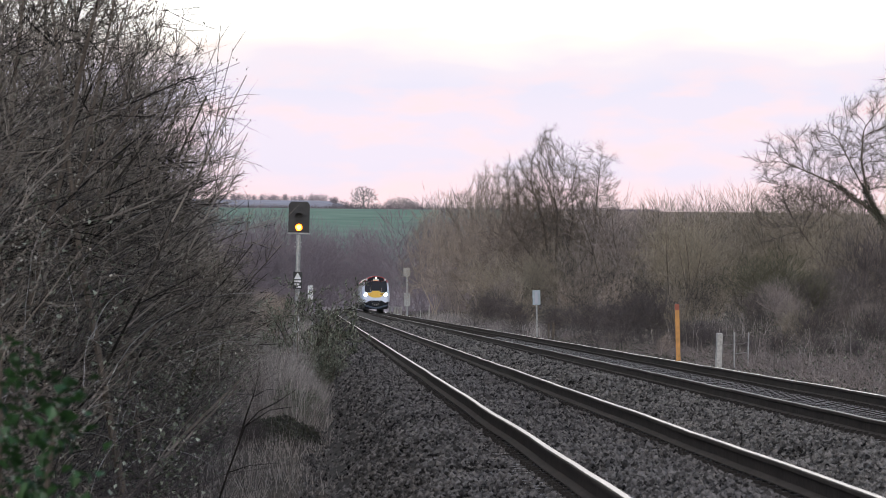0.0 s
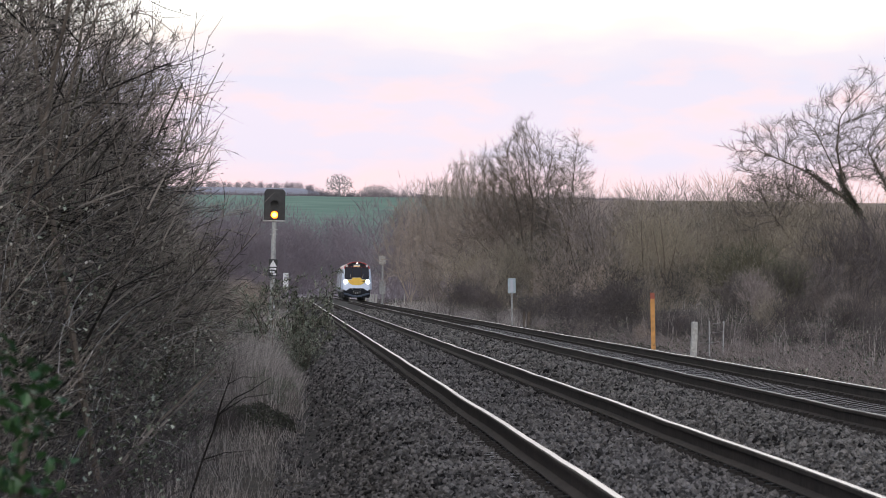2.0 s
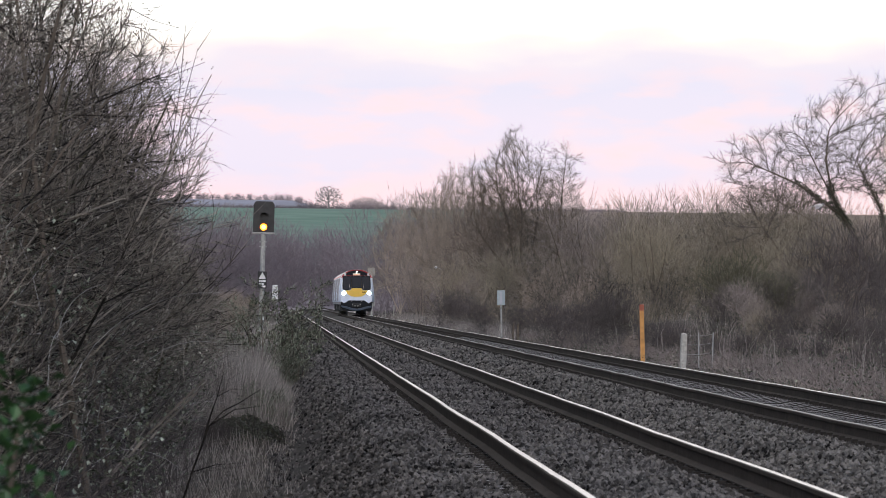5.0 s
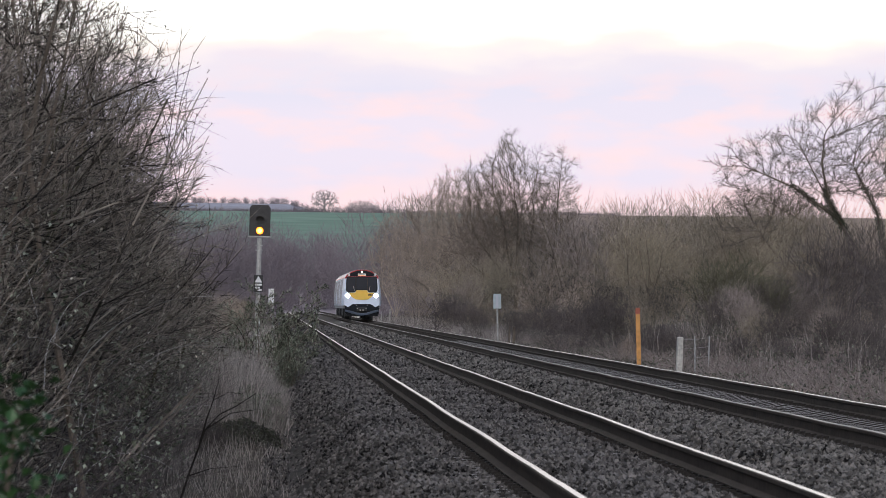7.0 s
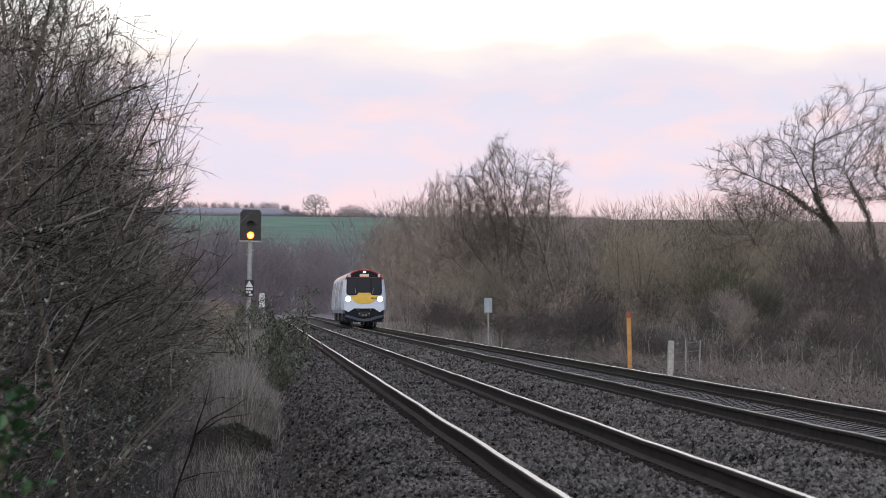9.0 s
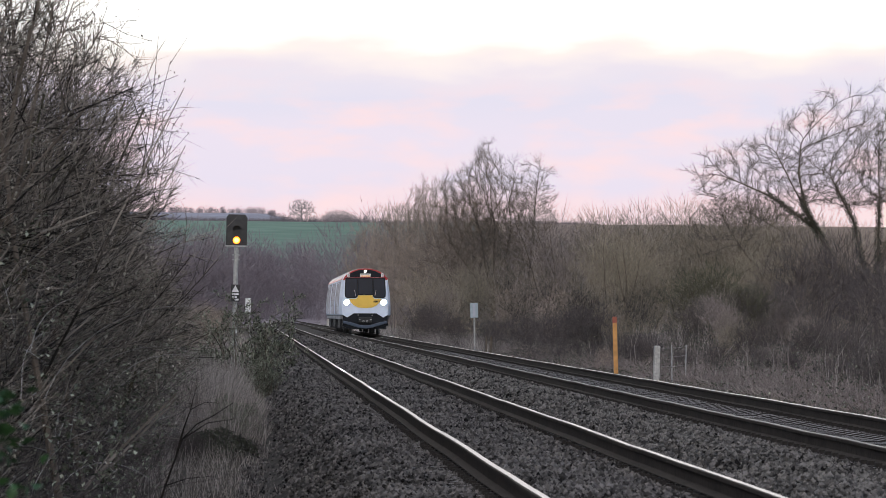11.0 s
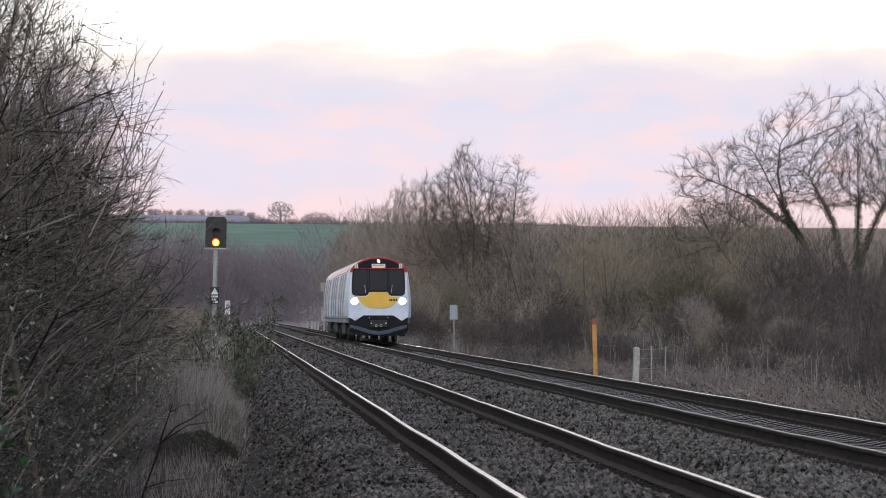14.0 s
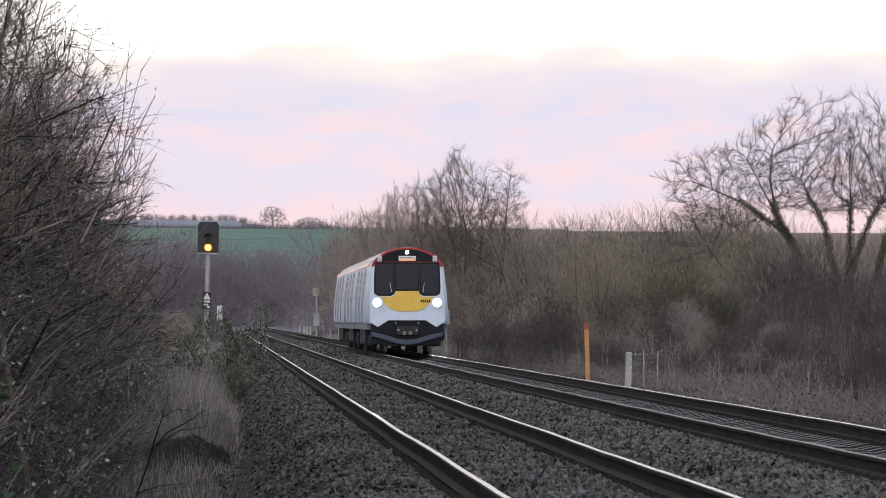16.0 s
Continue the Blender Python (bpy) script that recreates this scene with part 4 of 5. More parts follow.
def ivy_clump():
    rng = random.Random(8)
    x, y = -1.40, 14.0
    root = empty("ivy_plant", pose(x, y, height(x, y)))
    stem = grow(rng, [((0, 0, -0.1), (0.02, 0, 1), 2.1, 0.02), ((0.1, 0.1, -0.1), (0.03, 0, 1), 2.0, 0.018)], [dict(segments=8, bend=0.03, lift=0.1, kids=0, ratio=0.3, angle=40)])
    ob = new("stem", limbs("stem", stem, BARK))
    ob.parent = root
    places = []
    for a, b, r0, r1, lv in stem:
        for _ in range(90):
            d = Vector((rng.gauss(0, 1), -abs(rng.gauss(0, 0.6)), rng.gauss(-0.2, 0.6)))
            places.append((a + (b - a) * rng.random() + Vector((rng.gauss(0, 0.045), rng.gauss(0, 0.06), 0)), d, rng.uniform(0.03, 0.05), rng.uniform(0.03, 0.042)))
    ob = new("leaves", leaf_mesh("leaves", places, IVY))
    ob.parent = root
    tagged(root, "glossy green ivy climbing at the hedge foot", "ivy")


ivy_clump()


def ballast():
    rng = np.random.RandomState(4)
    bins = {False: ([], []), True: ([], [])}
    octa = np.array([(1, 0, 0), (0, 1, 0), (-1, 0, 0), (0, -1, 0), (0, 0, 1), (0, 0, -1)], float)
    tri = [(0, 1, 4), (1, 2, 4), (2, 3, 4), (3, 0, 4), (1, 0, 5), (2, 1, 5), (3, 2, 5), (0, 3, 5)]
    for y0, y1, n, size in ((31, 48, 32000, 0.020), (48, 75, 31000, 0.0225), (75, 120, 25000, 0.026), (120, 210, 15000, 0.034), (210, 340, 5000, 0.048)):
        for y in rng.uniform(y0, y1, n):
            o = rng.uniform(-2.75, FAR + 2.5)
            if min(abs(o - q) for q in (-0.7525, 0.7525, FAR - 0.7525, FAR + 0.7525)) < 0.11 or abs(o - FAR) < 0.66:
                continue
            x = line_x(y) + o
            r = size * rng.uniform(0.6, 1.3)
            pts = octa * (r * rng.uniform(0.7, 1.3, 3)) * rng.uniform(0.85, 1.12, (6, 1)) + rng.uniform(-0.28, 0.28, (6, 3)) * r
            a = rng.uniform(0, 6.28)
            c, s = math.cos(a), math.sin(a)
            b = rng.uniform(-0.6, 0.6)
            cb, sb = math.cos(b), math.sin(b)
            z = height(x, y) + r * rng.uniform(0.2, 0.75) + (0.02 if abs(o) < 0.6 else 0)
            verts, faces = bins[bool(o < 0.85 + 0.4 * rng.rand() and rng.rand() < 0.93)]
            base = len(verts)
            for px, py, pz in pts:
                px, pz = px * cb - pz * sb, px * sb + pz * cb
                verts.append((x + px * c - py * s, y + px * s + py * c, z + pz))
            faces += [(i + base, j + base, k + base) for i, j, k in tri]
    for grimy, mat, label in ((False, STONE, "loose angular grey ballast stones round the tracks"), (True, GRIMY_STONE, "dark grimy ballast stones on the shoulder slope")):
        tagged(new("ballast_stones", mesh_of("ballast_stones", *bins[grimy], mat)), label, "ballast", kind="stuff")


ballast()


# ---------------------------------------------------------------- the signal and lineside things
def signal():
    x, y = at(377, 60)
    g = height(x, y)
    root = empty("railway_signal", pose(x, y, 0, 0, 1.2, HEADING))
    tagged(root, "black railway signal showing amber on a grey post", "signal")
    bm = rod(bmesh.new(), (0, 0, g - 0.3), (0, 0, 3.1), 0.075, 0.07, 14)
    part("post", bm, GALVANISED, root, "weathered galvanised post")
    bm = bmesh.new()
    slab(bm, [(-0.31, 3.16), (0.31, 3.16), (0.31, 3.98), (0.24, 4.07), (-0.24, 4.07), (-0.31, 3.98)], -0.06, 0.0, 0.01)
    box(bm, -0.2, 0.2, 0.0, 0.3, 3.2, 3.98, 0.02)
    part("backboard", bm, BLACK, root)
    for z, mat, nm in ((3.62, BLACK, "unlit_lens"), (3.31, AMBER, "lit_lens")):
        bm = rod(bmesh.new(), (0, -0.075, z), (0, -0.062, z), 0.105, 0.105, 24)
        lens = part(nm, bm, mat, root, "glowing amber lens" if mat is AMBER else "")
        if mat is AMBER:
            part("lens_middle", rod(bmesh.new(), (0, -0.084, z), (0, -0.0765, z), 0.06, 0.07, 20), AMBER_CORE, lens, "hot yellow middle")
        bm = bmesh.new()
        for i in range(13):
            a0, a1 = math.pi * (i / 13) , math.pi * ((i + 1) / 13)
            vs = [bm.verts.new((0.12 * math.cos(a), yy, z + 0.12 * math.sin(a))) for a, yy in ((a0, -0.06), (a1, -0.06), (a1, -0.26), (a0, -0.26))]
            bm.faces.new(vs)
        bmesh.ops.solidify(bm, geom=bm.faces[:], thickness=0.006)
        part("hood", bm, BLACK, root)
    bm = bmesh.new()
    box(bm, -0.33, 0.33, -0.1, 0.1, 3.11, 3.15, 0.01)
    part("bracket", bm, GALVANISED, root)
    for z in (2.86, 2.72):
        part("clamp", box(bmesh.new(), -0.11, 0.11, -0.09, 0.09, z, z + 0.03), GALVANISED, root)
    plate = part("plate", box(bmesh.new(), -0.13, 0.13, -0.11, -0.09, 1.5, 2.0, 0.006), BLACK, root, "black plate with white triangle and bars")
    bm = slab(bmesh.new(), [(-0.11, 1.78), (0.11, 1.78), (0.0, 1.98)], -0.118, -0.112)
    part("triangle", bm, WHITE, plate)
    for a, b, z in ((-0.10, 0.10, 1.69), (-0.09, 0.05, 1.60), (-0.03, 0.10, 1.53)):
        part("bar", box(bmesh.new(), a, b, -0.118, -0.112, z, z + 0.055), WHITE, plate)
    for z in (0.55, 0.2):
        part("band", rod(bmesh.new(), (0, 0, z), (0, 0, z + 0.1), 0.082, 0.082, 14), WHITE, root)


signal()


def white_plate():
    x, y = at(402, 47)
    root = empty("lineside_sign", pose(x, y, 0))
    tagged(root, "narrow white plate on a thin grey post", "sign")
    part("post", rod(bmesh.new(), (0.06, 0.02, height(x, y) - 0.2), (0.06, 0.02, 1.65), 0.03), GALVANISED, root)
    part("plate", box(bmesh.new(), -0.1, 0.1, -0.02, 0.0, 1.18, 1.72, 0.008), WHITE, root)
    part("bar", box(bmesh.new(), -0.06, 0.05, -0.026, -0.022, 1.5, 1.58), TRAIN_GREY, root)


white_plate()


def marker_post():
    x, y = at(1052.5, 67)
    g = height(x, y)
    root = empty("marker_post", pose(x, y, 0, 0, -1.5, 0))
    tagged(root, "orange wooden marker post with a red top", "post")
    part("post", box(bmesh.new(), -0.057, 0.057, -0.05, 0.05, g - 0.3, 0.92, 0.01), ORANGE, root)
    part("cap", box(bmesh.new(), -0.06, 0.06, -0.053, 0.053, 0.915, 1.08, 0.012), RED_CAP, root, "faded red cap")


marker_post()


def box_on_post():
    x, y = at(803, 41)
    g = height(x, y)
    root = empty("lineside_box", pose(x, y, 0, 0, -1.0, 0))
    tagged(root, "blue-grey equipment box on a thin post", "equipment box")
    part("post", rod(bmesh.new(), (0, 0.05, g - 0.3), (0, 0.05, 1.55), 0.04), GALVANISED, root)
    body = part("body", box(bmesh.new(), -0.17, 0.17, -0.1, 0.1, 0.98, 1.62, 0.02), BLUE_GREY, root)
    part("panel", box(bmesh.new(), -0.06, 0.05, -0.115, -0.102, 1.02, 1.55), SIDE_PANE, body)


box_on_post()


def concrete_post(u, s, w, top, label, mat=CONCRETE, name="concrete_post", group="concrete posts"):
    x, y = at(u, s)
    g = height(x, y)
    bm = box(bmesh.new(), -w / 2, w / 2, -w / 2, w / 2, g - 0.3, top, w * 0.18)
    bmesh.ops.subdivide_edges(bm, edges=bm.edges[:], cuts=1)
    for v in bm.verts:
        v.co += 0.012 * noise.noise_vector(v.co * 9)
    ob = part(name, bm, mat)
    ob.matrix_basis = pose(x, y, 0, 0, 2, 12)
    tagged(ob, label, "post", group)


concrete_post(1125, 74, 0.14, 0.40, "pale broken concrete fence post")
concrete_post(832, 44, 0.09, 0.26, "small dark weathered wooden stub by the track", BARK, "wooden_stub", "wooden stubs")
concrete_post(824, 45, 0.06, 0.30, "small dark weathered wooden stub by the track", BARK, "wooden_stub", "wooden stubs")


def fence_posts():
    rng = random.Random(3)
    for u, s, h in ((1151, 72, 0.40), (1176, 70, 0.38)):
        x, y = at(u, s)
        bm = rod(bmesh.new(), (0, 0, height(x, y) - 0.2), (0.02, 0, h), 0.018, 0.015, 6)
        ob = part("fence_stake", bm, GALVANISED)
        ob.matrix_basis = pose(x, y, 0, 0, rng.uniform(-3, 3), 0)
        tagged(ob, "thin grey metal fence stake in grass", "stake", "fence stakes")


fence_posts()


def fence_wires():
    (xa, ya), (xb, yb) = at(1126, 73), at(1177, 70)
    root = empty("fence_wire", pose(xa, ya, 0))
    tagged(root, "slack grey wires of an old lineside fence", "wire fence")
    for z in (0.34, 0.12, -0.12):
        bm = bmesh.new()
        for k in range(6):
            a, b = k / 6, (k + 1) / 6
            rod(bm, ((xb - xa) * a, (yb - ya) * a, z - 0.10 * a * (1 - a)), ((xb - xa) * b, (yb - ya) * b, z - 0.10 * b * (1 - b)), 0.003, 0.003, 5)
        part("wire", bm, GALVANISED, root)


fence_wires()


def dead_branch():
    """A dark forked branch that leans up out of the verge."""
    rng = random.Random(12)
    y = 52.1
    root = empty("dead_branch", pose(0, y, 0))
    tagged(root, "dark bare forked branch leaning over the verge", "branch")
    for name, line, r in (("stem", [(-2.92, -1.05), (-2.84, -0.72), (-2.75, -0.44), (-2.66, -0.20), (-2.59, -0.01), (-2.46, 0.13), (-2.30, 0.21), (-2.12, 0.33)], 0.013),
                          ("side_branch", [(-2.66, -0.20), (-2.58, 0.09), (-2.52, 0.26), (-2.46, 0.49)], 0.010), ("side_branch", [(-2.59, -0.01), (-2.36, 0.14), (-2.08, 0.18)], 0.007),
                          ("side_branch", [(-2.75, -0.44), (-2.54, -0.37), (-2.29, -0.35)], 0.007), ("side_branch", [(-2.52, 0.26), (-2.39, 0.33), (-2.24, 0.32)], 0.005)):
        bm, n = bmesh.new(), len(line) - 1
        pts = [(x, rng.uniform(-0.05, 0.05), z) for x, z in line]
        rings = []
        for k in range(n + 1):
            d = (Vector(pts[min(n, k + 1)]) - Vector(pts[max(0, k - 1)])).normalized()
            u, v, q = d.cross(Vector((0, 1, 0))).normalized(), Vector((0, 1, 0)), r * (1 - 0.8 * k / n)
            rings.append([bm.verts.new(Vector(pts[k]) + q * (u * math.cos(a) + v * math.sin(a))) for a in np.linspace(0, 2 * math.pi, 7)[:-1]])
        for lo, hi in zip(rings, rings[1:]):
            for k in range(6):
                bm.faces.new((lo[k], lo[(k + 1) % 6], hi[(k + 1) % 6], hi[k]))
        bm.faces.new(rings[0])
        bm.faces.new(rings[-1])
        part(name, bm, DEAD_BARK, root)


dead_branch()


def distant_signal():
    x, y = at(573, 18)
    root = empty("distant_signal", pose(x, y, 0))
    tagged(root, "pale back of a distant railway signal on a post", "signal")
    part("post", rod(bmesh.new(), (0, 0, height(x, y) - 0.3), (0, 0, 3.8), 0.10), GALVANISED, root)
    part("head", box(bmesh.new(), -0.36, 0.30, -0.15, 0.15, 3.55, 4.35, 0.05), CONCRETE, root)
    part("case", box(bmesh.new(), -0.3, 0.3, -0.2, 0.2, 0.6, 1.9, 0.03), GALVANISED, root)


distant_signal()
concrete_post(612, 21, 0.09, 0.75, "pale thin post beside the railway")
concrete_post(597, 21, 0.08, 0.35, "pale thin post beside the railway")
for u_, s_ in ((543, 17), (551, 17), (556, 17), (562, 17)):
    concrete_post(u_, s_, 0.22, 0.55, "pale short post beside the distant signal")


# ---------------------------------------------------------------- the train
SECTION = [(0.0, 3.65), (0.35, 3.62), (0.7, 3.52), (1.0, 3.36), (1.2, 3.16), (1.27, 3.02), (1.33, 2.6), (1.39, 2.1), (1.42, 1.6), (1.42, 1.12), (1.40, 1.05), (0.0, 1.05)]


def loft(bm, rings):
    loops = [[bm.verts.new(p) for p in r] for r in rings]
    n = len(loops[0])
    for a, b in zip(loops, loops[1:]):
        for i in range(n):
            bm.faces.new((a[i], a[(i + 1) % n], b[(i + 1) % n], b[i]))
    bm.faces.new(loops[0])
    bm.faces.new(loops[-1][::-1])
    return bm


def ring(y, k=1.0, points=None, lift=0.0):
    return [(x * k, y, z + lift) for x, z in mirror(points or SECTION)]


def side_x(z, y=2.0):
    for (x0, z0), (x1, z1) in zip(SECTION, SECTION[1:]):
        if z1 <= z <= z0:
            return x0 + (x1 - x0) * (z0 - z) / max(1e-6, z0 - z1)
    return 1.4


def side_panel(bm, sgn, y0, y1, z0, z1, out0, out1):
    """A panel that follows the body's side between heights z0 and z1."""
    zs = [z0 + (z1 - z0) * i / 5 for i in range(6)]
    rows_ = []
    for yy in (y0, y1):
        for o in (out0, out1):
            rows_.append([bm.verts.new((sgn * (side_x(z) + o), yy, z)) for z in zs])
    a, b, c, d = rows_
    for i in range(5):
        bm.faces.new((b[i], b[i + 1], d[i + 1], d[i]))
        bm.faces.new((a[i], c[i], c[i + 1], a[i + 1]))
        bm.faces.new((a[i], a[i + 1], b[i + 1], b[i]))
        bm.faces.new((c[i], d[i], d[i + 1], c[i + 1]))
    bm.faces.new((a[0], b[0], d[0], c[0]))
    bm.faces.new((a[5], c[5], d[5], b[5]))
    return bm


def car(root, y0, y1, cab):
    start = y0 + (0.05 if cab else 0.0)
    rings = [ring(start, 0.90), ring(start + 0.35, 0.96), ring(start + 0.9, 1.0)] if cab else [ring(start)]
    body = part("car_body", loft(bmesh.new(), rings + [ring(y1)]), TRAIN_WHITE, root, "white carriage body with red roof edge")
    top = [(x + 0.012 * (x > 0.9), z + 0.012) for x, z in SECTION[:5]]
    low = [(x - 0.03, z - 0.03) for x, z in reversed(SECTION[1:5])] + [(0.0, 3.60)]
    yf = start + (0.06 if cab else 0.0)
    bm = bmesh.new()
    outline = [(x, z) for x, z in top] + low
    kf = 0.93 if cab else 1.0
    loft(bm, [[(x * kf, yf, z) for x, z in outline], [(x, start + 0.9, z) for x, z in outline], [(x, y1 - 0.02, z) for x, z in outline]])
    loft(bm, [[(-x * kf, yf, z) for x, z in outline], [(-x, start + 0.9, z) for x, z in outline], [(-x, y1 - 0.02, z) for x, z in outline]])
    part("roof", bm, TRAIN_ROOF, body, "pale pinkish grey roof")
    for sgn in (-1, 1):
        bm = bmesh.new()
        side_panel(bm, sgn, start + (0.95 if cab else 0.05), y1 - 0.05, 3.02, 3.18, 0.004, 0.03)
        part("red_stripe", bm, TRAIN_RED, body)
        first = start + (1.9 if cab else 0.7)
        n = 10
        pitch = (y1 - 0.6 - first) / n
        for i in range(n):
            ya = first + i * pitch
            door = i in (1, 4, 7)
            bm = side_panel(bmesh.new(), sgn, ya + 0.3, ya + pitch - 0.3, 1.92 if not door else 1.75, 2.82, 0.006, 0.014)
            part("side_window", bm, SIDE_PANE, body)
            if door:
                part("door_edge", side_panel(bmesh.new(), sgn, ya + 0.03, ya + 0.09, 1.12, 2.95, 0.004, 0.03), TRAIN_GREY, body)
                part("door_edge", side_panel(bmesh.new(), sgn, ya + pitch - 0.09, ya + pitch - 0.03, 1.12, 2.95, 0.004, 0.03), TRAIN_GREY, body)
    part("sole_bar", box(bmesh.new(), -1.36, 1.36, start + 0.5, y1 - 0.1, 0.84, 1.05, 0.02), TRAIN_GREY, body)
    bm = bmesh.new()
    for a, b in ((0.30, 0.42), (0.45, 0.56), (0.60, 0.70)):
        box(bm, -1.3, 1.3, y0 + a * (y1 - y0), y0 + b * (y1 - y0), 0.35, 0.85, 0.04)
    part("underframe_box", bm, TRAIN_DARK, body)
    for f in (0.17, 0.83):
        yc = y0 + f * (y1 - y0)
        bm = bmesh.new()
        for s in (-1, 1):
            slab(bm, [(s * 1.0, 0.3), (s * 1.16, 0.3), (s * 1.16, 0.72), (s * 1.0, 0.72)], yc - 1.5, yc + 1.5)
            for q in (-1.1, 1.1):
                box(bm, s * 1.08 - 0.13, s * 1.08 + 0.13, yc + q - 0.2, yc + q + 0.2, 0.28, 0.62, 0.03)
        box(bm, -1.0, 1.0, yc - 0.3, yc + 0.3, 0.45, 0.85)
        bogie = part("bogie", bm, TRAIN_DARK, root)
        for q in (-1.1, 1.1):
            bm = rod(bmesh.new(), (-0.9, yc + q, 0.41), (0.9, yc + q, 0.41), 0.07)
            for s in (-1, 1):
                rod(bm, (s * 0.68, yc + q, 0.41), (s * 0.82, yc + q, 0.41), 0.41, 0.41, 24)
            part("wheelset", bm, TRAIN_DARK, bogie)
    return body


def front(root):
    """The cab end, from its roof down to the rails."""
    cabf = part("cab_front", slab(bmesh.new(), mirror([(0, 3.62), (0.34, 3.59), (0.68, 3.49), (0.96, 3.33), (1.14, 3.14), (1.19, 2.98), (1.25, 2.1), (1.28, 1.6), (1.28, 1.12), (1.0, 0.94), (0.64, 1.17), (0, 1.17)]), -0.02, 0.12, 0.0), TRAIN_WHITE, root, "white cab front with yellow panel and dark screens")

    def plate(name, outline, mat, y0=-0.045, y1=-0.015, bevel=0.008, label="", parent=None):
        return part(name, slab(bmesh.new(), outline, y0, y1, bevel), mat, parent or cabf, label)

    plate("roof_band", mirror([(0, 3.60), (0.33, 3.57), (0.66, 3.47), (0.92, 3.32), (1.06, 3.16), (0, 3.16)]), TRAIN_BLACK)
    rim = [(0, 3.65), (0.35, 3.62), (0.70, 3.52), (0.99, 3.355), (1.17, 3.16), (1.235, 3.0)]
    inner = [(1.15, 3.0), (1.09, 3.14), (0.93, 3.31), (0.66, 3.46), (0.33, 3.56), (0, 3.59)]
    plate("red_rim", rim + inner + [(-x, z) for x, z in reversed(inner[:-1])] + [(-x, z) for x, z in reversed(rim[1:])], TRAIN_RED, -0.06, 0.10, 0.0)
    for s in (-1, 1):
        plate("red_corner", [(s * x, z) for x, z in ((1.02, 3.30), (1.15, 3.16), (1.22, 3.0), (1.12, 3.0), (1.07, 3.16), (0.95, 3.31))], TRAIN_RED, -0.05)
    plate("red_line", [(-1.08, 3.145), (1.08, 3.145), (1.08, 3.165), (-1.08, 3.165)], TRAIN_RED, -0.055, -0.02, 0.0)
    plate("screen_surround", mirror([(0, 3.14), (1.10, 3.14), (1.14, 2.3), (1.12, 2.08), (1.0, 2.0), (0.55, 2.0), (0.44, 2.06), (0.42, 2.17), (0, 2.17)]), TRAIN_BLACK)
    for s in (-1, 1):
        plate("windscreen", [(s * x, z) for x, z in ((0.46, 3.08), (1.04, 3.08), (1.08, 2.3), (1.06, 2.12), (0.98, 2.06), (0.56, 2.06), (0.47, 2.12))], PANE, -0.056, -0.046, 0.004)
        plate("marker_box", [(s * x, z) for x, z in ((0.87, 3.17), (1.01, 3.17), (1.01, 3.37), (0.87, 3.37))], WHITE, -0.075, -0.046, 0.006)
        for z in (3.22, 3.30):
            part("lens", rod(bmesh.new(), (s * 0.94, -0.085, z), (s * 0.94, -0.074, z), 0.03), TRAIN_GREY, cabf)
        bm = rod(bmesh.new(), (s * 1.02, -0.03, 1.77), (s * 1.02, -0.02, 1.77), 0.15, 0.15, 24)
        for i in range(24):
            a0, a1 = 2 * math.pi * i / 24, 2 * math.pi * (i + 1) / 24
            inner_, outer_ = [[bm.verts.new((s * 1.02 + r * math.cos(a), y, 1.77 + r * math.sin(a))) for a, y in ((a0, -0.03), (a1, -0.03), (a1, -0.13), (a0, -0.13))] for r in (0.128, 0.145)]
            bm.faces.new(inner_)
            bm.faces.new(outer_)
            bm.faces.new((inner_[2], inner_[3], outer_[3], outer_[2]))
        lamp = part("headlight", bm, TRAIN_GREY, cabf)
        part("lens", rod(bmesh.new(), (s * 1.02, -0.05, 1.77), (s * 1.02, -0.032, 1.77), 0.12, 0.125, 24), HEADLIGHT, lamp, "brilliant white lit lens")
        plate("wiper", [(s * 0.52, 2.12), (s * 0.545, 2.12), (s * 0.60, 2.45), (s * 0.58, 2.45)], TRAIN_GREY, -0.075, -0.058, 0.0)
    plate("door_window", [(-0.38, 2.22), (0.38, 2.22), (0.38, 3.08), (-0.38, 3.08)], PANE, -0.06, -0.046, 0.004)
    for x in (-0.42, 0.42):
        plate("door_edge", [(x - 0.012, 2.1), (x + 0.012, 2.1), (x + 0.012, 3.13), (x - 0.012, 3.13)], TRAIN_DARK, -0.062, -0.045, 0.0)
    plate("yellow_panel", mirror([(0, 2.16), (0.40, 2.16), (0.42, 2.04), (0.52, 1.97), (0.88, 1.97), (0.80, 1.78), (0.62, 1.60), (0.40, 1.49), (0, 1.46)]), TRAIN_YELLOW, -0.05)
    for i, x in enumerate((0.46, 0.53, 0.60, 0.67, 0.74)):
        plate("bar", [(x, 1.77), (x + 0.05, 1.77), (x + 0.05, 1.87), (x, 1.87)], TRAIN_BLACK, -0.056, -0.048, 0.0)
    skirt = part("skirt", slab(bmesh.new(), mirror([(0, 1.165), (0.635, 1.165), (1.0, 0.93), (1.24, 1.08), (1.25, 0.5), (1.05, 0.36), (0.6, 0.30), (0, 0.30)]), -0.05, 0.3, 0.0), TRAIN_BLACK, root, "black lower front with coupler")
    bm = slab(bmesh.new(), mirror([(0, 0.50), (0.35, 0.54), (0.8, 0.68), (1.22, 0.76), (1.22, 0.62), (0.8, 0.50), (0.35, 0.36), (0, 0.32)]), -0.2, -0.07, 0.03)
    part("valance", bm, TRAIN_SKIRT, skirt, "slate grey curved valance")
    part("coupler_box", box(bmesh.new(), -0.36, 0.36, -0.3, -0.06, 0.66, 0.96, 0.03), TRAIN_DARK, skirt)
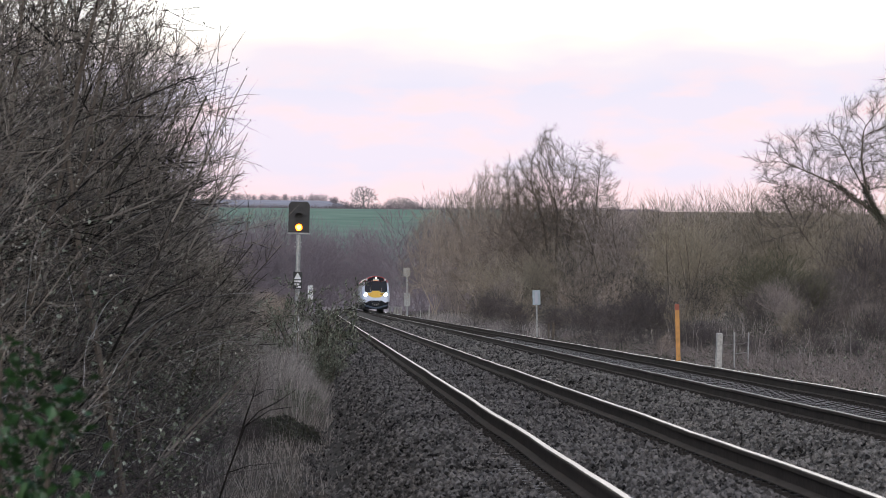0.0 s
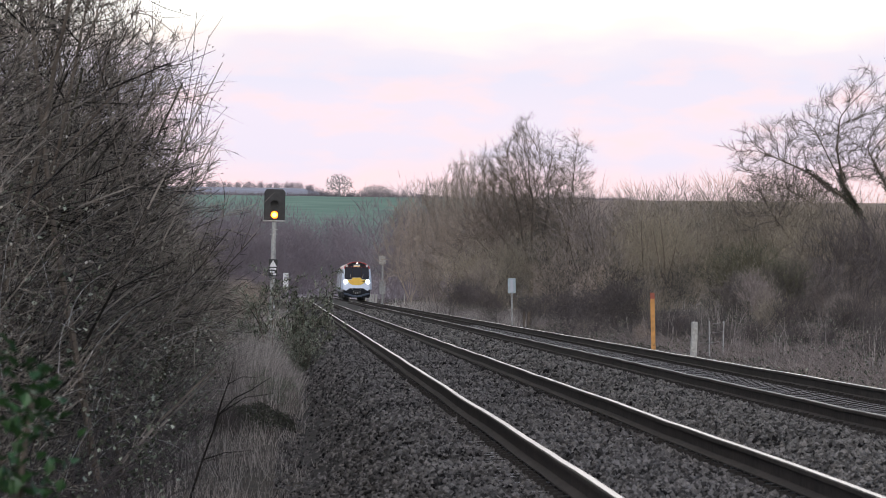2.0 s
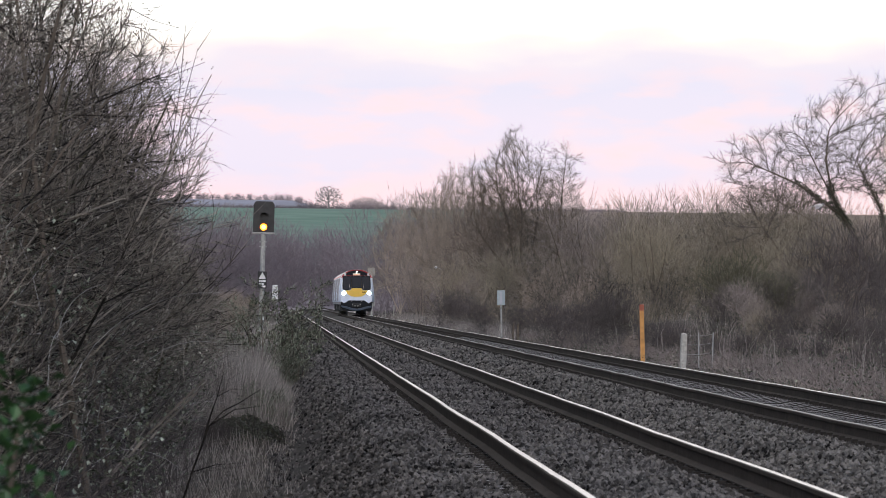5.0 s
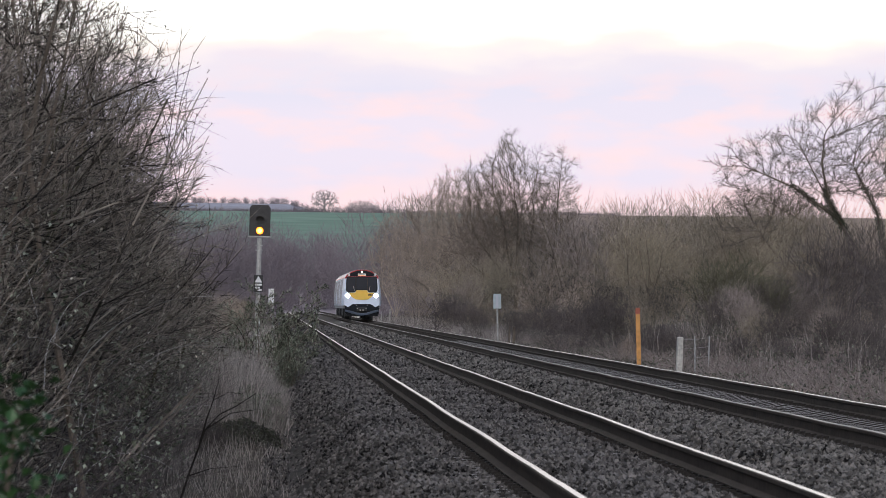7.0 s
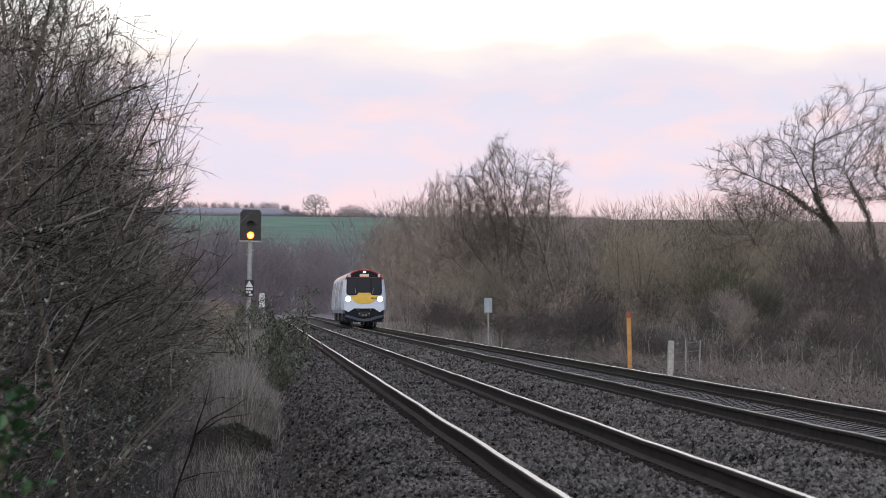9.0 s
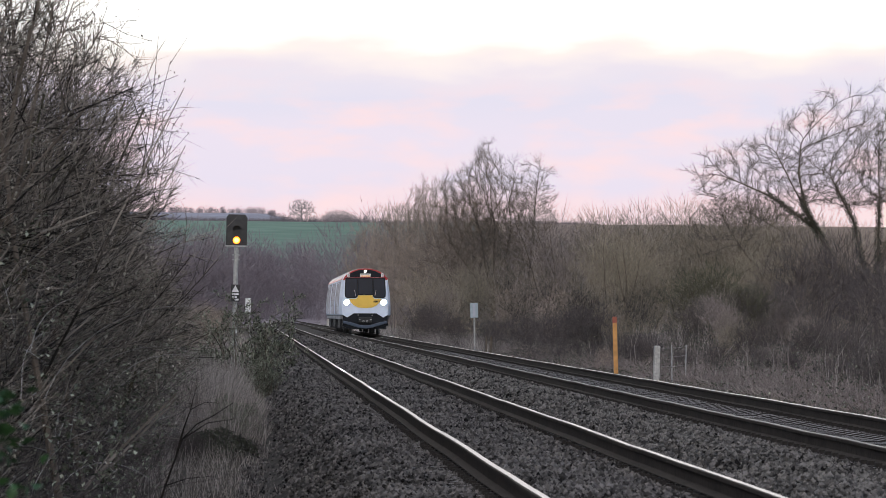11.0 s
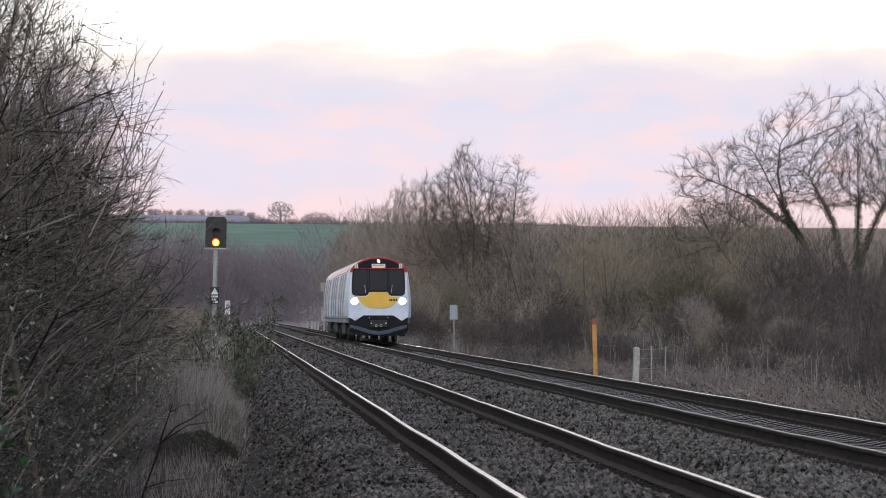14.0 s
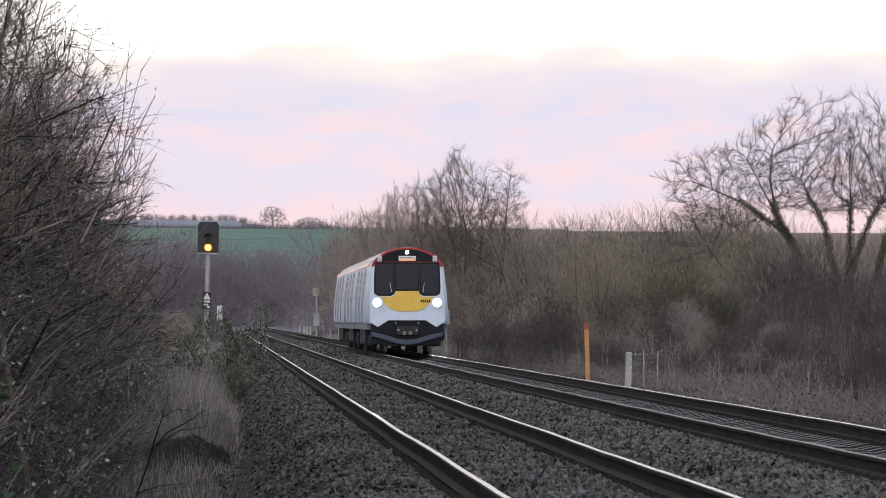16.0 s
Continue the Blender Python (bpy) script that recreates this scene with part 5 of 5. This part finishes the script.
    for x in (-0.10, 0.10):
        bm = rod(bmesh.new(), (x, -0.33, 0.73), (x, -0.29, 0.73), 0.06, 0.06, 18)
        part("ring", bm, GALVANISED, skirt)
        part("boss", rod(bmesh.new(), (x, -0.35, 0.73), (x, -0.32, 0.73), 0.035, 0.035, 14), BLACK, skirt)
    for x in (-0.31, 0.31):
        part("cap", rod(bmesh.new(), (x, -0.33, 0.83), (x, -0.29, 0.83), 0.035, 0.035, 14), GALVANISED, skirt)
        part("bolt", rod(bmesh.new(), (x * 1.25, -0.1, 1.07), (x * 1.25, -0.07, 1.07), 0.025, 0.025, 10), GALVANISED, skirt)
    plate("destination_display", [(-0.29, 3.19), (0.29, 3.19), (0.29, 3.36), (-0.29, 3.36)], WHITE, -0.06, -0.046, 0.004)
    plate("lit_bar", [(-0.26, 3.20), (0.26, 3.20), (0.26, 3.255), (-0.26, 3.255)], DISPLAY, -0.066, -0.059, 0.0)
    plate("bar", [(-0.24, 3.285), (0.22, 3.285), (0.22, 3.315), (-0.24, 3.315)], TRAIN_GREY, -0.066, -0.059, 0.0)
    part("top_lamp", rod(bmesh.new(), (0, -0.07, 3.48), (0, -0.03, 3.48), 0.062, 0.062, 20), MARKER, cabf, "warm lit marker lamp")
    for s in (-1, 1):
        part("lifeguard", box(bmesh.new(), s * 0.75 - 0.05, s * 0.75 + 0.05, 0.0, 0.1, 0.1, 0.35), TRAIN_DARK, skirt)


def train():
    root = empty("train")
    tagged(root, "white diesel train with yellow front and bright headlights", "train")
    front(root)
    for i in range(3):
        car(root, i * 18.6, i * 18.6 + 18.2, i == 0)
        if i:
            part("gangway", box(bmesh.new(), -0.6, 0.6, i * 18.6 - 0.42, i * 18.6 + 0.02, 1.1, 3.1, 0.03), TRAIN_BLACK, root)
    return root


TRAIN = train()


# ---------------------------------------------------------------- birds
def bird(label):
    """A pigeon that flies towards +x; its wings are parts of their own."""
    root = empty("pigeon")
    tagged(root, label, "bird", "flying birds")
    bm = bmesh.new()
    bmesh.ops.create_uvsphere(bm, u_segments=14, v_segments=10, radius=1, matrix=Matrix.Diagonal((0.17, 0.065, 0.07, 1)))
    for v in bm.verts:
        if v.co.x < 0:
            v.co.y *= 1 + v.co.x * 2.2
            v.co.z *= 1 + v.co.x * 1.8
    part("body", bm, FEATHER_PALE, root)
    bm = bmesh.new()
    bmesh.ops.create_uvsphere(bm, u_segments=10, v_segments=8, radius=0.042, matrix=Matrix.Translation((0.19, 0, 0.035)))
    rod(bm, (0.225, 0, 0.03), (0.26, 0, 0.022), 0.012, 0.003, 6)
    part("head", bm, FEATHER, root)
    bm = slab(bmesh.new(), [(-0.12, 0.0), (-0.30, -0.03), (-0.30, 0.0), (-0.13, 0.02)], -0.055, 0.055)
    part("tail", bm, FEATHER, root)
    wings = []
    for s in (-1, 1):
        bm = bmesh.new()
        lo = [bm.verts.new((x, s * y, 0)) for x, y in ((0.09, 0.03), (0.12, 0.15), (0.06, 0.30), (-0.06, 0.38), (-0.07, 0.26), (-0.09, 0.14), (-0.08, 0.03))]
        bm.faces.new(lo)
        bmesh.ops.solidify(bm, geom=bm.faces[:], thickness=0.012)
        w = part("wing", bm, FEATHER, root)
        wings.append((w, s))
    return root, wings


PIGEON, PIGEON_WINGS = bird("grey pigeon flying fast over the railway")
SECOND, SECOND_WINGS = bird("pale grey pigeon flying low over the railway")


def along(u, v, s):
    return Vector(((u - 784) / s, FOCUS / s, 1.15 + (555 - v) / s))


# ---------------------------------------------------------------- motion of things
def fly(root, wings, stops, beat):
    """Flight through (seconds, place), nose along the way, with beating wings."""
    rows = []
    for i, (t, p) in enumerate(stops):
        a, b = stops[max(0, i - 1)][1], stops[min(len(stops) - 1, i + 1)][1]
        d = b - a
        rows.append((t, pose(p.x, p.y, p.z, 0, -math.degrees(math.atan2(d.z, math.hypot(d.x, d.y))), math.degrees(math.atan2(d.y, d.x)))))
    walk(root, rows)
    for w, s in wings:
        n = round(16 / beat)
        walk(w, [(i * beat, pose(0, s * 0.0, 0.03, s * (38 if i % 2 else -28), 0, 0)) for i in range(n)] + [(16.0, pose(0, 0, 0.03))])


def motions():
    rows = []
    for i in range(33):
        t = i * 0.5
        d = 575 - 23.9 * t
        rows.append((t, pose(line_x(d) + FAR, d, 0, 0, 0, HEADING)))
    walk(TRAIN, rows)
    fly(PIGEON, PIGEON_WINGS, [(0.0, Vector((-75, 330, 9))), (2.6, along(-60, 470, 36)), (3.4, along(348, 484, 42)), (3.5, along(403, 497, 42.5)), (3.7, along(508, 495, 43)), (4.0, along(675, 495, 44)),
                               (4.3, along(882, 478, 46)), (4.5, along(1015, 455, 47)), (4.7, along(1148, 425, 48)), (5.4, along(1660, 340, 51)), (16.0, Vector((190, 330, 30)))], 0.1)
    fly(SECOND, SECOND_WINGS, [(0.0, Vector((-80, 370, 16))), (3.3, along(180, 390, 34)), (3.8, along(321, 468, 37)), (4.1, along(408, 503, 38)), (4.3, along(458, 513, 38)), (4.4, along(486, 508, 38)), (4.7, along(580, 500, 37)),
                               (6.2, along(1100, 470, 27)), (8.0, along(1700, 440, 24)), (16.0, Vector((170, 520, 30)))], 0.1)


sleepers(near_track, 0.0, 3, -0.03)
sleepers(far_track, FAR, 5, 0.0)
motions()
